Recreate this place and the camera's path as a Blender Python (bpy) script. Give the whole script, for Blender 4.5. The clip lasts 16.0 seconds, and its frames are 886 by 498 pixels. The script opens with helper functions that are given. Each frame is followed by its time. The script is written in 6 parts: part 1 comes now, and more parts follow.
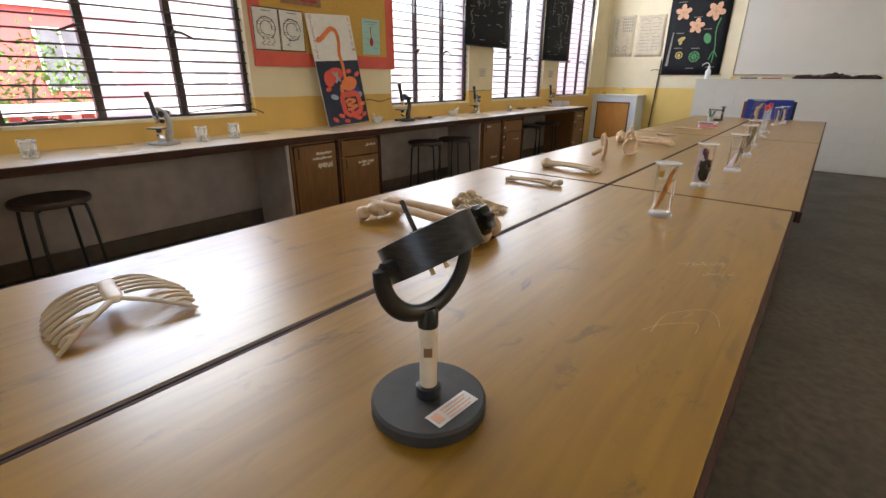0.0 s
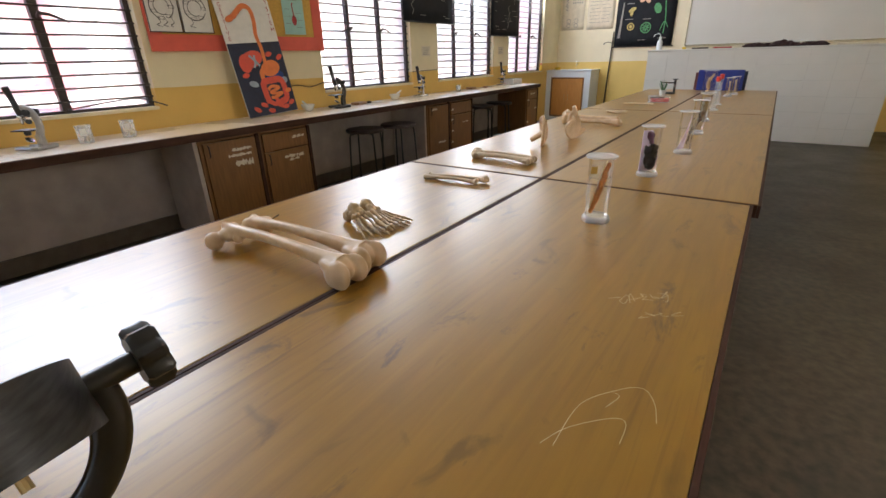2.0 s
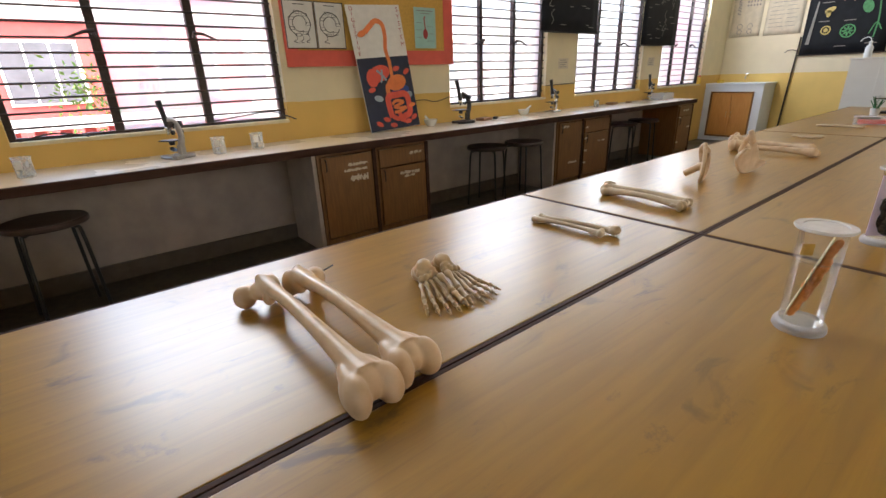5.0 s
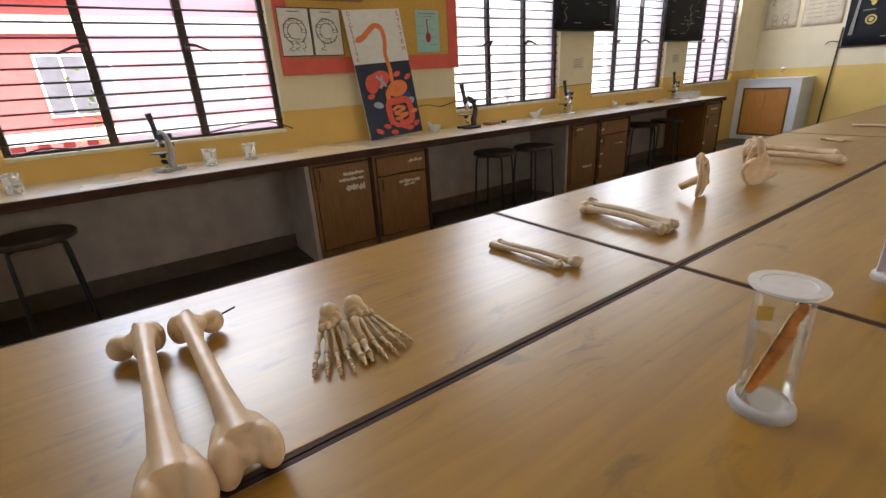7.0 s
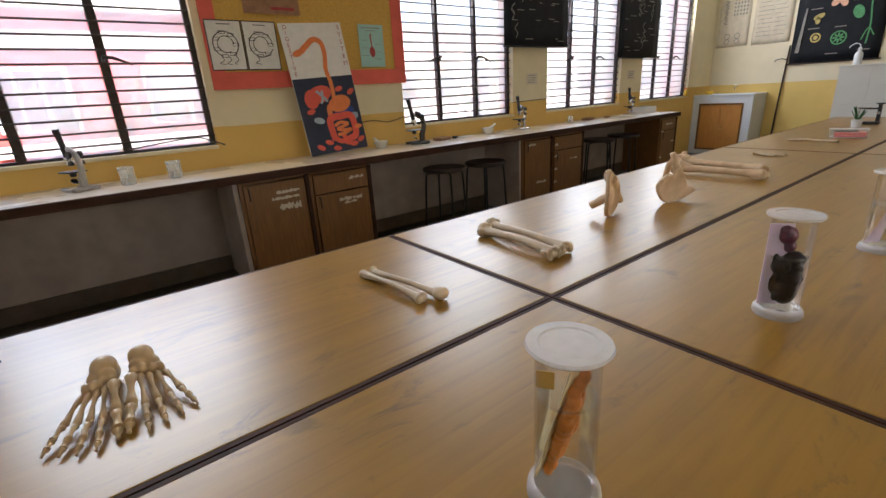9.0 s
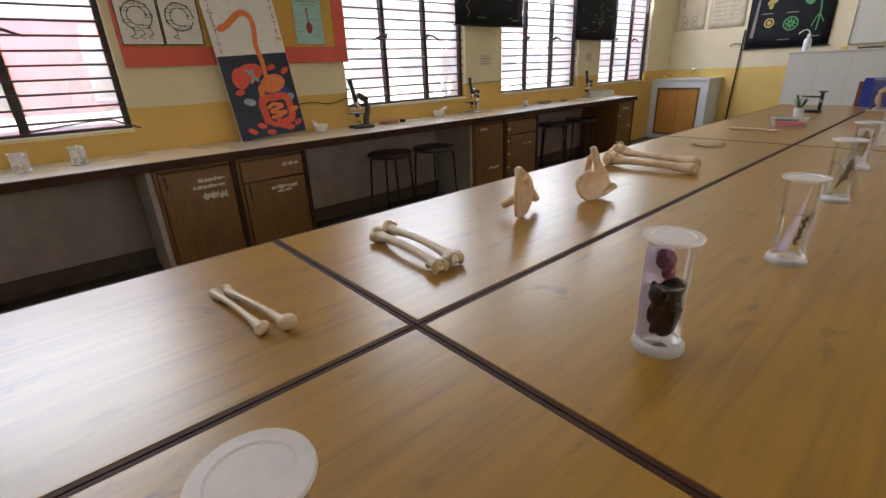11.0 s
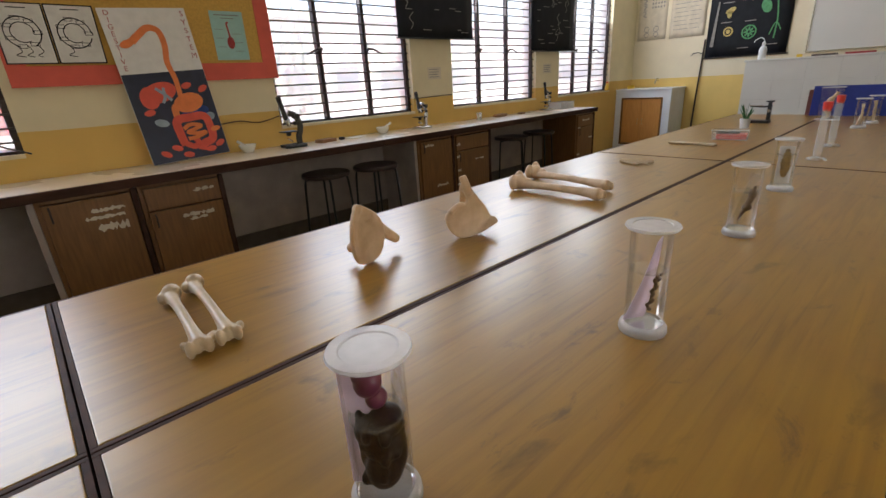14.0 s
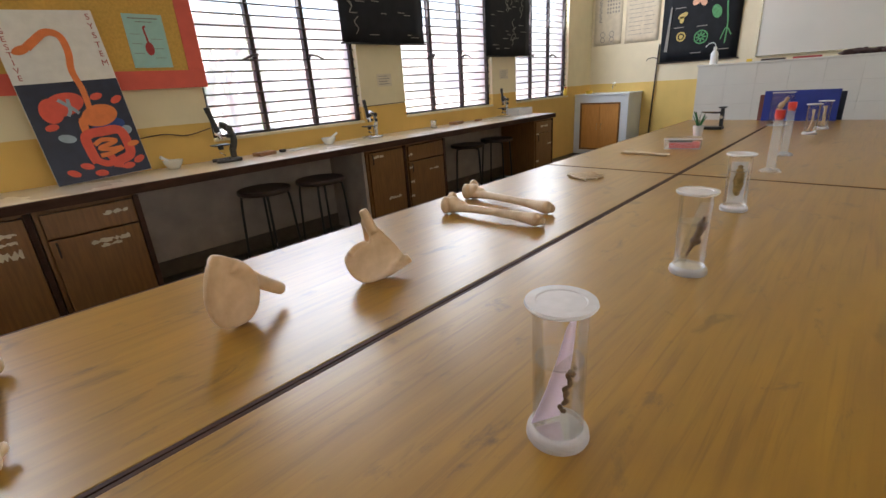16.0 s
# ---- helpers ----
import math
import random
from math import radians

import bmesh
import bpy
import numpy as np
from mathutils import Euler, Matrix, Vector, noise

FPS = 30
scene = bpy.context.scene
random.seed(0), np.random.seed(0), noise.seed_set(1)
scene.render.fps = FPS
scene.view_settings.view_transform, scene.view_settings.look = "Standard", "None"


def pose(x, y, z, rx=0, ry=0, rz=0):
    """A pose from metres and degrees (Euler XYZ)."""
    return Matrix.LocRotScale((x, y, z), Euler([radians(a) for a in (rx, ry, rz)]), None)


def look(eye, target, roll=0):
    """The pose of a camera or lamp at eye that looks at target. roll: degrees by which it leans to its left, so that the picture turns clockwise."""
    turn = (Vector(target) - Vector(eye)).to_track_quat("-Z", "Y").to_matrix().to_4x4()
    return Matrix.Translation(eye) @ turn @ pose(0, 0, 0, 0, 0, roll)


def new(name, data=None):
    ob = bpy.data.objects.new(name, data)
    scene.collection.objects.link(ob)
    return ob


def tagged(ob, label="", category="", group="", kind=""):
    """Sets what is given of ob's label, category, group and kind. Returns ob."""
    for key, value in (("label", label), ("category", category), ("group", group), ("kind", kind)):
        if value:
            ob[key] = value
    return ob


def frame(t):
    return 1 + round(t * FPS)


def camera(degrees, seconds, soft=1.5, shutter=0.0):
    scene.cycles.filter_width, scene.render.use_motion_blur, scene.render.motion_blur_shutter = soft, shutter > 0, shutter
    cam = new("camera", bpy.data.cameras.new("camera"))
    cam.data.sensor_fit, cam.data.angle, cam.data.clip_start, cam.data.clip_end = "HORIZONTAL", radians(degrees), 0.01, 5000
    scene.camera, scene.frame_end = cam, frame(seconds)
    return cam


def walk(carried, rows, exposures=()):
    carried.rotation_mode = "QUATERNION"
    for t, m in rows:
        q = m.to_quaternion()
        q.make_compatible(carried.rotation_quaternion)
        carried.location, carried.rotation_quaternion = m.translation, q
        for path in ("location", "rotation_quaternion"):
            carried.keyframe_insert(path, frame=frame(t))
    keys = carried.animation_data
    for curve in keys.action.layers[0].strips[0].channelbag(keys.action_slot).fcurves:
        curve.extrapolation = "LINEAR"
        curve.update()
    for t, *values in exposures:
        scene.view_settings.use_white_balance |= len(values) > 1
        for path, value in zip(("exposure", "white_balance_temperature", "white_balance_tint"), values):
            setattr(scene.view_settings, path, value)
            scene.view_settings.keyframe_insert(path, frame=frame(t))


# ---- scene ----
cam = camera(89.1, 16.0)
PATH = [
    (0, (0.711, -2.075, 1.256), (-0.473, -0.628, 0.546), 0.3),
    (0.5, (0.695, -2.0, 1.243), (-0.465, -0.553, 0.493), -0.2),
    (1, (0.663, -1.916, 1.237), (-0.432, -0.429, 0.468), -0.6),
    (1.5, (0.653, -1.808, 1.24), (-0.413, -0.307, 0.46), -1.4),
    (2, (0.679, -1.654, 1.249), (-0.384, -0.152, 0.466), -1.6),
    (2.5, (0.698, -1.552, 1.249), (-0.421, -0.09, 0.468), -2.5),
    (3, (0.675, -1.517, 1.243), (-0.544, -0.13, 0.476), -3.2),
    (3.5, (0.621, -1.463, 1.235), (-0.639, -0.104, 0.483), -2.5),
    (4, (0.548, -1.379, 1.236), (-0.82, -0.112, 0.513), -1.9),
    (4.2, (0.522, -1.363, 1.231), (-0.885, -0.134, 0.517), -1.9),
    (6.3, (0.471, -1.133, 1.255), (-1.033, -0.028, 0.535), -2.8),
    (6.5, (0.474, -1.097, 1.247), (-1.045, -0.008, 0.535), -3.1),
    (7, (0.501, -1.016, 1.252), (-1.048, 0.035, 0.546), -3.6),
    (7.5, (0.545, -0.937, 1.243), (-1.024, 0.095, 0.555), -3.8),
    (8, (0.577, -0.883, 1.246), (-0.998, 0.148, 0.572), -3.8),
    (8.5, (0.57, -0.801, 1.23), (-0.97, 0.291, 0.572), -3.3),
    (9, (0.563, -0.706, 1.224), (-0.95, 0.429, 0.574), -3.5),
    (9.5, (0.571, -0.645, 1.233), (-0.915, 0.517, 0.569), -3.7),
    (9.7, (0.574, -0.616, 1.234), (-0.888, 0.573, 0.561), -3.1),
    (11.8, (0.615, -0.299, 1.229), (-0.796, 0.905, 0.48), -2.8),
    (12, (0.633, -0.264, 1.226), (-0.784, 0.936, 0.483), -3.0),
    (12.5, (0.657, -0.2, 1.224), (-0.77, 0.994, 0.488), -2.8),
    (13, (0.677, -0.157, 1.232), (-0.762, 1.025, 0.502), -2.8),
    (13.5, (0.679, -0.074, 1.229), (-0.755, 1.124, 0.516), -3.1),
    (14, (0.669, 0.042, 1.229), (-0.726, 1.297, 0.537), -3.5),
    (14.5, (0.646, 0.119, 1.24), (-0.721, 1.406, 0.552), -3.7),
    (15, (0.618, 0.195, 1.226), (-0.712, 1.524, 0.546), -3.3),
    (15.5, (0.614, 0.244, 1.232), (-0.692, 1.595, 0.549), -3.9),
    (16, (0.616, 0.331, 1.238), (-0.696, 1.678, 0.557), -3.9),
]
EXPOSURES = [(0, 3.25), (4, 3.2), (6.5, 3.15), (8.5, 2.95), (9.5, 2.9), (12.5, 2.85), (13.5, 2.8), (15, 3.0), (16, 3.1)]
walk(cam, [(t, look(eye, target, roll)) for t, eye, target, roll in PATH], EXPOSURES)

# ---- world and light ----
world = bpy.data.worlds.new("overcast_sky")
scene.world = world
world.use_nodes = True
wn = world.node_tree
sky = wn.nodes.new("ShaderNodeTexSky")
sky.sky_type = "NISHITA"
sky.sun_disc = False
sky.sun_elevation = radians(48)
sky.sun_rotation = radians(60)
sky.dust_density = 4.0
wn.nodes["Background"].inputs["Strength"].default_value = 0.15
wn.links.new(sky.outputs[0], wn.nodes["Background"].inputs["Color"])
sun_data = bpy.data.lights.new("sun", "SUN")
sun_data.energy, sun_data.angle, sun_data.color = 1.5, radians(12), (1.0, 0.95, 0.88)
sun = new("sun", sun_data)
sun.matrix_world = look((7, 4, 20), (0, 2, 0))
for wy, power in ((-0.77, 7.6), (2.48, 6.0), (4.58, 6.0), (6.63, 6.0)):
    # the sky's light in the upper part of each window opening
    ld = bpy.data.lights.new("window_skylight", "AREA")
    ld.shape, ld.size, ld.size_y, ld.energy, ld.color = "RECTANGLE", 1.40, 1.26, power, (0.88, 0.93, 1.0)
    new("window_skylight", ld).matrix_world = look((-3.22, wy, 2.58), (-2.22, wy, 2.50))


# ---- materials ----
def mat(name, color, rough=0.5, metal=0.0, grain=0.0, scale=8.0, stretch=(1, 1, 1), bump=0.0, color2=None, stain=0.0, spec=0.5, coat=0.0, rough_var=0.0, spots=0.0, warp=0.0):
    """Principled surface with fine grain, broad stains and a light relief, at real-world size."""
    m = bpy.data.materials.new(name)
    m.use_nodes = True
    nt = m.node_tree
    n, l = nt.nodes, nt.links
    p = n["Principled BSDF"]
    p.inputs["Roughness"].default_value = rough
    p.inputs["Metallic"].default_value = metal
    p.inputs["Specular IOR Level"].default_value = spec
    p.inputs["Coat Weight"].default_value = coat
    p.inputs["Coat Roughness"].default_value = 0.12
    c1 = (*color, 1)
    c2 = (*(color2 if color2 else [c * (1 - grain) for c in color]), 1)
    tc = n.new("ShaderNodeTexCoord")
    mp = n.new("ShaderNodeMapping")
    mp.inputs["Scale"].default_value = stretch
    l.new(tc.outputs["Object"], mp.inputs["Vector"])
    fine = n.new("ShaderNodeTexNoise")
    fine.inputs["Scale"].default_value, fine.inputs["Detail"].default_value, fine.inputs["Distortion"].default_value = scale, 6, warp
    l.new(mp.outputs[0], fine.inputs["Vector"])
    broad = n.new("ShaderNodeTexNoise")
    broad.inputs["Scale"].default_value, broad.inputs["Detail"].default_value = max(0.8, scale * 0.12), 4
    l.new(tc.outputs["Object"], broad.inputs["Vector"])
    ramp = n.new("ShaderNodeMapRange")
    ramp.inputs["From Min"].default_value, ramp.inputs["From Max"].default_value = 0.35, 0.68
    l.new(fine.outputs["Fac"], ramp.inputs["Value"])
    mix = n.new("ShaderNodeMix")
    mix.data_type = "RGBA"
    mix.inputs["A"].default_value, mix.inputs["B"].default_value = c1, c2
    l.new(ramp.outputs[0], mix.inputs["Factor"])
    out = mix.outputs["Result"]
    if stain:
        r2 = n.new("ShaderNodeMapRange")
        r2.inputs["From Min"].default_value, r2.inputs["From Max"].default_value = 0.5, 0.75
        r2.inputs["To Max"].default_value = stain
        l.new(broad.outputs["Fac"], r2.inputs["Value"])
        mx = n.new("ShaderNodeMix")
        mx.data_type = "RGBA"
        mx.inputs["B"].default_value = (*[c * 0.45 for c in color], 1)
        l.new(r2.outputs[0], mx.inputs["Factor"])
        l.new(out, mx.inputs["A"])
        out = mx.outputs["Result"]
    if spots:
        sn = n.new("ShaderNodeTexNoise")
        sn.inputs["Scale"].default_value, sn.inputs["Detail"].default_value, sn.inputs["Distortion"].default_value = 7.0, 5, 0.8
        smap = n.new("ShaderNodeMapping")
        smap.inputs["Scale"].default_value = (1.6, 0.8, 1)
        l.new(tc.outputs["Object"], smap.inputs["Vector"])
        l.new(smap.outputs[0], sn.inputs["Vector"])
        sr = n.new("ShaderNodeMapRange")
        sr.inputs["From Min"].default_value, sr.inputs["From Max"].default_value, sr.inputs["To Max"].default_value = 0.64, 0.72, spots
        l.new(sn.outputs["Fac"], sr.inputs["Value"])
        sx = n.new("ShaderNodeMix")
        sx.data_type = "RGBA"
        sx.inputs["B"].default_value = (*[c * 0.3 for c in color], 1)
        l.new(sr.outputs[0], sx.inputs["Factor"])
        l.new(out, sx.inputs["A"])
        out = sx.outputs["Result"]
    l.new(out, p.inputs["Base Color"])
    if rough_var:
        r3 = n.new("ShaderNodeMapRange")
        r3.inputs["To Min"].default_value, r3.inputs["To Max"].default_value = rough - rough_var, rough + rough_var
        l.new(broad.outputs["Fac"], r3.inputs["Value"])
        l.new(r3.outputs[0], p.inputs["Roughness"])
    if bump:
        bp = n.new("ShaderNodeBump")
        bp.inputs["Strength"].default_value, bp.inputs["Distance"].default_value = bump, 0.004
        l.new(fine.outputs["Fac"], bp.inputs["Height"])
        l.new(bp.outputs[0], p.inputs["Normal"])
    return m


def paint_wall(name, upper, lower, line):
    """Distempered wall: a paler upper coat and an ochre dado painted up to a line."""
    m = mat(name, upper, 0.75, grain=0.06, scale=5, bump=0.12, stain=0.12)
    n, l = m.node_tree.nodes, m.node_tree.links
    p = n["Principled BSDF"]
    old = p.inputs["Base Color"].links[0].from_socket
    geo = n.new("ShaderNodeTexCoord")
    sep = n.new("ShaderNodeSeparateXYZ")
    l.new(geo.outputs["Object"], sep.inputs[0])
    wob = n.new("ShaderNodeTexNoise")
    wob.inputs["Scale"].default_value = 3.0
    l.new(geo.outputs["Object"], wob.inputs["Vector"])
    add = n.new("ShaderNodeMath")
    add.operation = "MULTIPLY_ADD"
    add.inputs[1].default_value, add.inputs[2].default_value = 0.02, -0.01
    l.new(wob.outputs["Fac"], add.inputs[0])
    sm = n.new("ShaderNodeMath")
    sm.operation = "ADD"
    l.new(sep.outputs["Z"], sm.inputs[0])
    l.new(add.outputs[0], sm.inputs[1])
    lt = n.new("ShaderNodeMath")
    lt.operation = "LESS_THAN"
    lt.inputs[1].default_value = line
    l.new(sm.outputs[0], lt.inputs[0])
    mul = n.new("ShaderNodeMix")
    mul.data_type = "RGBA"
    mul.blend_type = "MULTIPLY"
    mul.inputs["B"].default_value = (*[min(1, a / b) for a, b in zip(lower, upper)], 1)
    l.new(lt.outputs[0], mul.inputs["Factor"])
    l.new(old, mul.inputs["A"])
    l.new(mul.outputs["Result"], p.inputs["Base Color"])
    return m


def clear(name, tint=(1, 1, 1), gloss=0.08, rough=0.02, rim=0.28):
    """Thin clear sheet: lets light straight through with a faint gloss at grazing view."""
    m = bpy.data.materials.new(name)
    m.use_nodes = True
    n, l = m.node_tree.nodes, m.node_tree.links
    n.remove(n["Principled BSDF"])
    tr = n.new("ShaderNodeBsdfTransparent")
    tr.inputs["Color"].default_value = (*tint, 1)
    gl = n.new("ShaderNodeBsdfGlossy")
    gl.inputs["Roughness"].default_value = rough
    lw = n.new("ShaderNodeLayerWeight")
    lw.inputs["Blend"].default_value = 0.25
    mr = n.new("ShaderNodeMapRange")
    mr.inputs["To Min"].default_value, mr.inputs["To Max"].default_value = gloss, rim
    l.new(lw.outputs["Fresnel"], mr.inputs["Value"])
    mx = n.new("ShaderNodeMixShader")
    l.new(mr.outputs[0], mx.inputs["Fac"])
    l.new(tr.outputs[0], mx.inputs[1])
    l.new(gl.outputs[0], mx.inputs[2])
    l.new(mx.outputs[0], n["Material Output"].inputs["Surface"])
    return m


M_WALL = paint_wall("cream_and_ochre_distemper", (0.80, 0.70, 0.47), (0.75, 0.48, 0.13), 1.09)
M_WALL_F = paint_wall("pale_cream_and_yellow_distemper", (0.84, 0.74, 0.54), (0.84, 0.59, 0.19), 1.09)
M_CEIL = mat("ceiling_whitewash", (0.8, 0.78, 0.72), 0.9, grain=0.05, scale=4)
M_FLOOR = mat("worn_cement_floor", (0.078, 0.059, 0.034), 0.45, grain=0.62, scale=22, bump=0.1, stain=0.6, rough_var=0.15)
M_TOP = mat("oak_grain_laminate", (0.34, 0.172, 0.012), 0.33, scale=4, stretch=(9, 0.7, 1), color2=(0.275, 0.135, 0.010), stain=0.22, rough_var=0.07, spots=0.6, warp=0.9, spec=0.5)
def wood_lines(m, dark, amount):
    """Long wavering grain lines, strongest in patches."""
    n, l = m.node_tree.nodes, m.node_tree.links
    p = n["Principled BSDF"]
    old = p.inputs["Base Color"].links[0].from_socket
    tc = n.new("ShaderNodeTexCoord")
    mp = n.new("ShaderNodeMapping")
    mp.inputs["Scale"].default_value = (1.0, 0.035, 1.0)
    info = n.new("ShaderNodeObjectInfo")
    shift = n.new("ShaderNodeVectorMath")
    shift.operation = "MULTIPLY_ADD"
    shift.inputs[1].default_value = (7.0, 9.0, 0.0)
    l.new(info.outputs["Random"], shift.inputs[0])
    l.new(tc.outputs["Object"], shift.inputs[2])
    l.new(shift.outputs[0], mp.inputs["Vector"])
    wv = n.new("ShaderNodeTexNoise")
    for k, v in (("Scale", 75.0), ("Detail", 4.0), ("Roughness", 0.6), ("Distortion", 0.35)):
        wv.inputs[k].default_value = v
    l.new(mp.outputs[0], wv.inputs["Vector"])
    mr = n.new("ShaderNodeMapRange")
    mr.inputs["From Min"].default_value, mr.inputs["From Max"].default_value = 0.50, 0.68
    l.new(wv.outputs["Fac"], mr.inputs["Value"])
    patch = n.new("ShaderNodeTexNoise")
    patch.inputs["Scale"].default_value = 2.2
    l.new(shift.outputs[0], patch.inputs["Vector"])
    pr = n.new("ShaderNodeMapRange")
    pr.inputs["From Min"].default_value, pr.inputs["From Max"].default_value, pr.inputs["To Max"].default_value = 0.38, 0.64, amount
    l.new(patch.outputs["Fac"], pr.inputs["Value"])
    mu = n.new("ShaderNodeMath")
    mu.operation = "MULTIPLY"
    l.new(mr.outputs[0], mu.inputs[0])
    l.new(pr.outputs[0], mu.inputs[1])
    mx = n.new("ShaderNodeMix")
    mx.data_type = "RGBA"
    mx.inputs["B"].default_value = (*dark, 1)
    l.new(mu.outputs[0], mx.inputs["Factor"])
    l.new(old, mx.inputs["A"])
    l.new(mx.outputs["Result"], p.inputs["Base Color"])


def scuffs(m, dark, amount):
    """Small ragged worn patches where the varnish is rubbed and dirty."""
    n, l = m.node_tree.nodes, m.node_tree.links
    p = n["Principled BSDF"]
    old = p.inputs["Base Color"].links[0].from_socket
    tc = n.new("ShaderNodeTexCoord")
    info = n.new("ShaderNodeObjectInfo")
    shift = n.new("ShaderNodeVectorMath")
    shift.operation = "MULTIPLY_ADD"
    shift.inputs[1].default_value = (5.0, 11.0, 0.0)
    l.new(info.outputs["Random"], shift.inputs[0])
    l.new(tc.outputs["Object"], shift.inputs[2])
    mp = n.new("ShaderNodeMapping")
    mp.inputs["Rotation"].default_value = (0, 0, 0.5)
    mp.inputs["Scale"].default_value = (1.0, 0.45, 1.0)
    l.new(shift.outputs[0], mp.inputs["Vector"])
    nz = n.new("ShaderNodeTexNoise")
    for k, v in (("Scale", 13.0), ("Detail", 7.0), ("Roughness", 0.68), ("Distortion", 0.5)):
        nz.inputs[k].default_value = v
    l.new(mp.outputs[0], nz.inputs["Vector"])
    mr = n.new("ShaderNodeMapRange")
    mr.inputs["From Min"].default_value, mr.inputs["From Max"].default_value, mr.inputs["To Max"].default_value = 0.595, 0.70, amount
    l.new(nz.outputs["Fac"], mr.inputs["Value"])
    mx = n.new("ShaderNodeMix")
    mx.data_type = "RGBA"
    mx.inputs["B"].default_value = (*dark, 1)
    l.new(mr.outputs[0], mx.inputs["Factor"])
    l.new(old, mx.inputs["A"])
    l.new(mx.outputs["Result"], p.inputs["Base Color"])


wood_lines(M_TOP, (0.12, 0.046, 0.008), 0.46)
scuffs(M_TOP, (0.10, 0.05, 0.018), 0.75)
for m_, w_, r_ in ((M_TOP, 0.38, 0.33),):
    q = m_.node_tree.nodes["Principled BSDF"]
    q.inputs["Coat Weight"].default_value, q.inputs["Coat Roughness"].default_value, q.inputs["Coat IOR"].default_value = w_, r_, 1.5
M_EDGE = mat("dark_stained_edging", (0.065, 0.028, 0.017), 0.6, grain=0.4, scale=30, stretch=(1, 0.2, 1), bump=0.1, spec=0.15)
M_CAB = mat("brown_veneer", (0.24, 0.108, 0.030), 0.45, scale=8, stretch=(8, 8, 0.7), color2=(0.17, 0.072, 0.020), bump=0.08, stain=0.35)
M_CTOP = mat("pale_counter_laminate", (0.70, 0.61, 0.48), 0.28, scale=9, stretch=(9, 0.8, 1), color2=(0.60, 0.50, 0.36), bump=0.04, stain=0.2, rough_var=0.08)
q = M_CTOP.node_tree.nodes["Principled BSDF"]
q.inputs["Coat Weight"].default_value, q.inputs["Coat Roughness"].default_value, q.inputs["Coat IOR"].default_value = 0.9, 0.30, 1.7
M_GREY = mat("grey_plaster", (0.47, 0.385, 0.335), 0.8, grain=0.2, scale=6, stain=0.4, bump=0.1)
M_SKIRT = mat("dark_skirting_cement", (0.13, 0.10, 0.075), 0.6, grain=0.3, scale=12, stain=0.4)
M_STEEL = mat("rusty_dark_window_steel", (0.045, 0.028, 0.024), 0.5, grain=0.4, scale=40, bump=0.15, stain=0.3)
M_SILL = mat("cream_sill_paint", (0.80, 0.68, 0.42), 0.6, grain=0.12, scale=12, stain=0.25)
M_TILE = mat("glazed_white_tile", (0.70, 0.675, 0.63), 0.18, grain=0.04, scale=4, rough_var=0.06)
M_GROUT = mat("grey_grout", (0.68, 0.655, 0.61), 0.8, grain=0.2, scale=30)
M_PANE = clear("dusty_window_glass")
pn = M_PANE.node_tree
dust = pn.nodes.new("ShaderNodeBsdfTranslucent")
dust.inputs["Color"].default_value = (0.95, 0.93, 0.93, 1)
dmix = pn.nodes.new("ShaderNodeMixShader")
dmix.inputs["Fac"].default_value = 0.30
pn.links.new(pn.nodes["Material Output"].inputs["Surface"].links[0].from_socket, dmix.inputs[1])
pn.links.new(dust.outputs[0], dmix.inputs[2])
pn.links.new(dmix.outputs[0], pn.nodes["Material Output"].inputs["Surface"])


# ---- building helpers ----
def thing(name, at=(0, 0, 0), rz=0.0, label="", category="", group="", kind=""):
    ob = new(name)
    ob.empty_display_size = 0.05
    ob.matrix_basis = pose(*at, 0, 0, rz)
    return tagged(ob, label, category, group, kind)


def part(name, bm, material, parent=None, label="", smooth=None):
    me = bpy.data.meshes.new(name)
    bmesh.ops.recalc_face_normals(bm, faces=bm.faces)
    if smooth is not None:
        for e in bm.edges:
            if len(e.link_faces) == 2:
                e.smooth = e.calc_face_angle(0) < radians(smooth)
        for f in bm.faces:
            f.smooth = True
    bm.to_mesh(me)
    bm.free()
    me.materials.append(material)
    ob = new(name, me)
    ob.parent = parent
    return tagged(ob, label)


def box(x0, x1, y0, y1, z0, z1, bevel=0.0, bm=None):
    own = bmesh.new()
    bmesh.ops.create_cube(own, size=1, matrix=Matrix.Translation(((x0 + x1) / 2, (y0 + y1) / 2, (z0 + z1) / 2)) @ Matrix.Diagonal((x1 - x0, y1 - y0, z1 - z0, 1)))
    if bevel:
        bmesh.ops.bevel(own, geom=own.edges[:], offset=bevel, segments=2, affect="EDGES", profile=0.6)
    if bm is None:
        return own
    return merge(bm, own)


def merge(bm, other):
    me = bpy.data.meshes.new("tmp")
    other.to_mesh(me)
    other.free()
    bm.from_mesh(me)
    bpy.data.meshes.remove(me)
    return bm


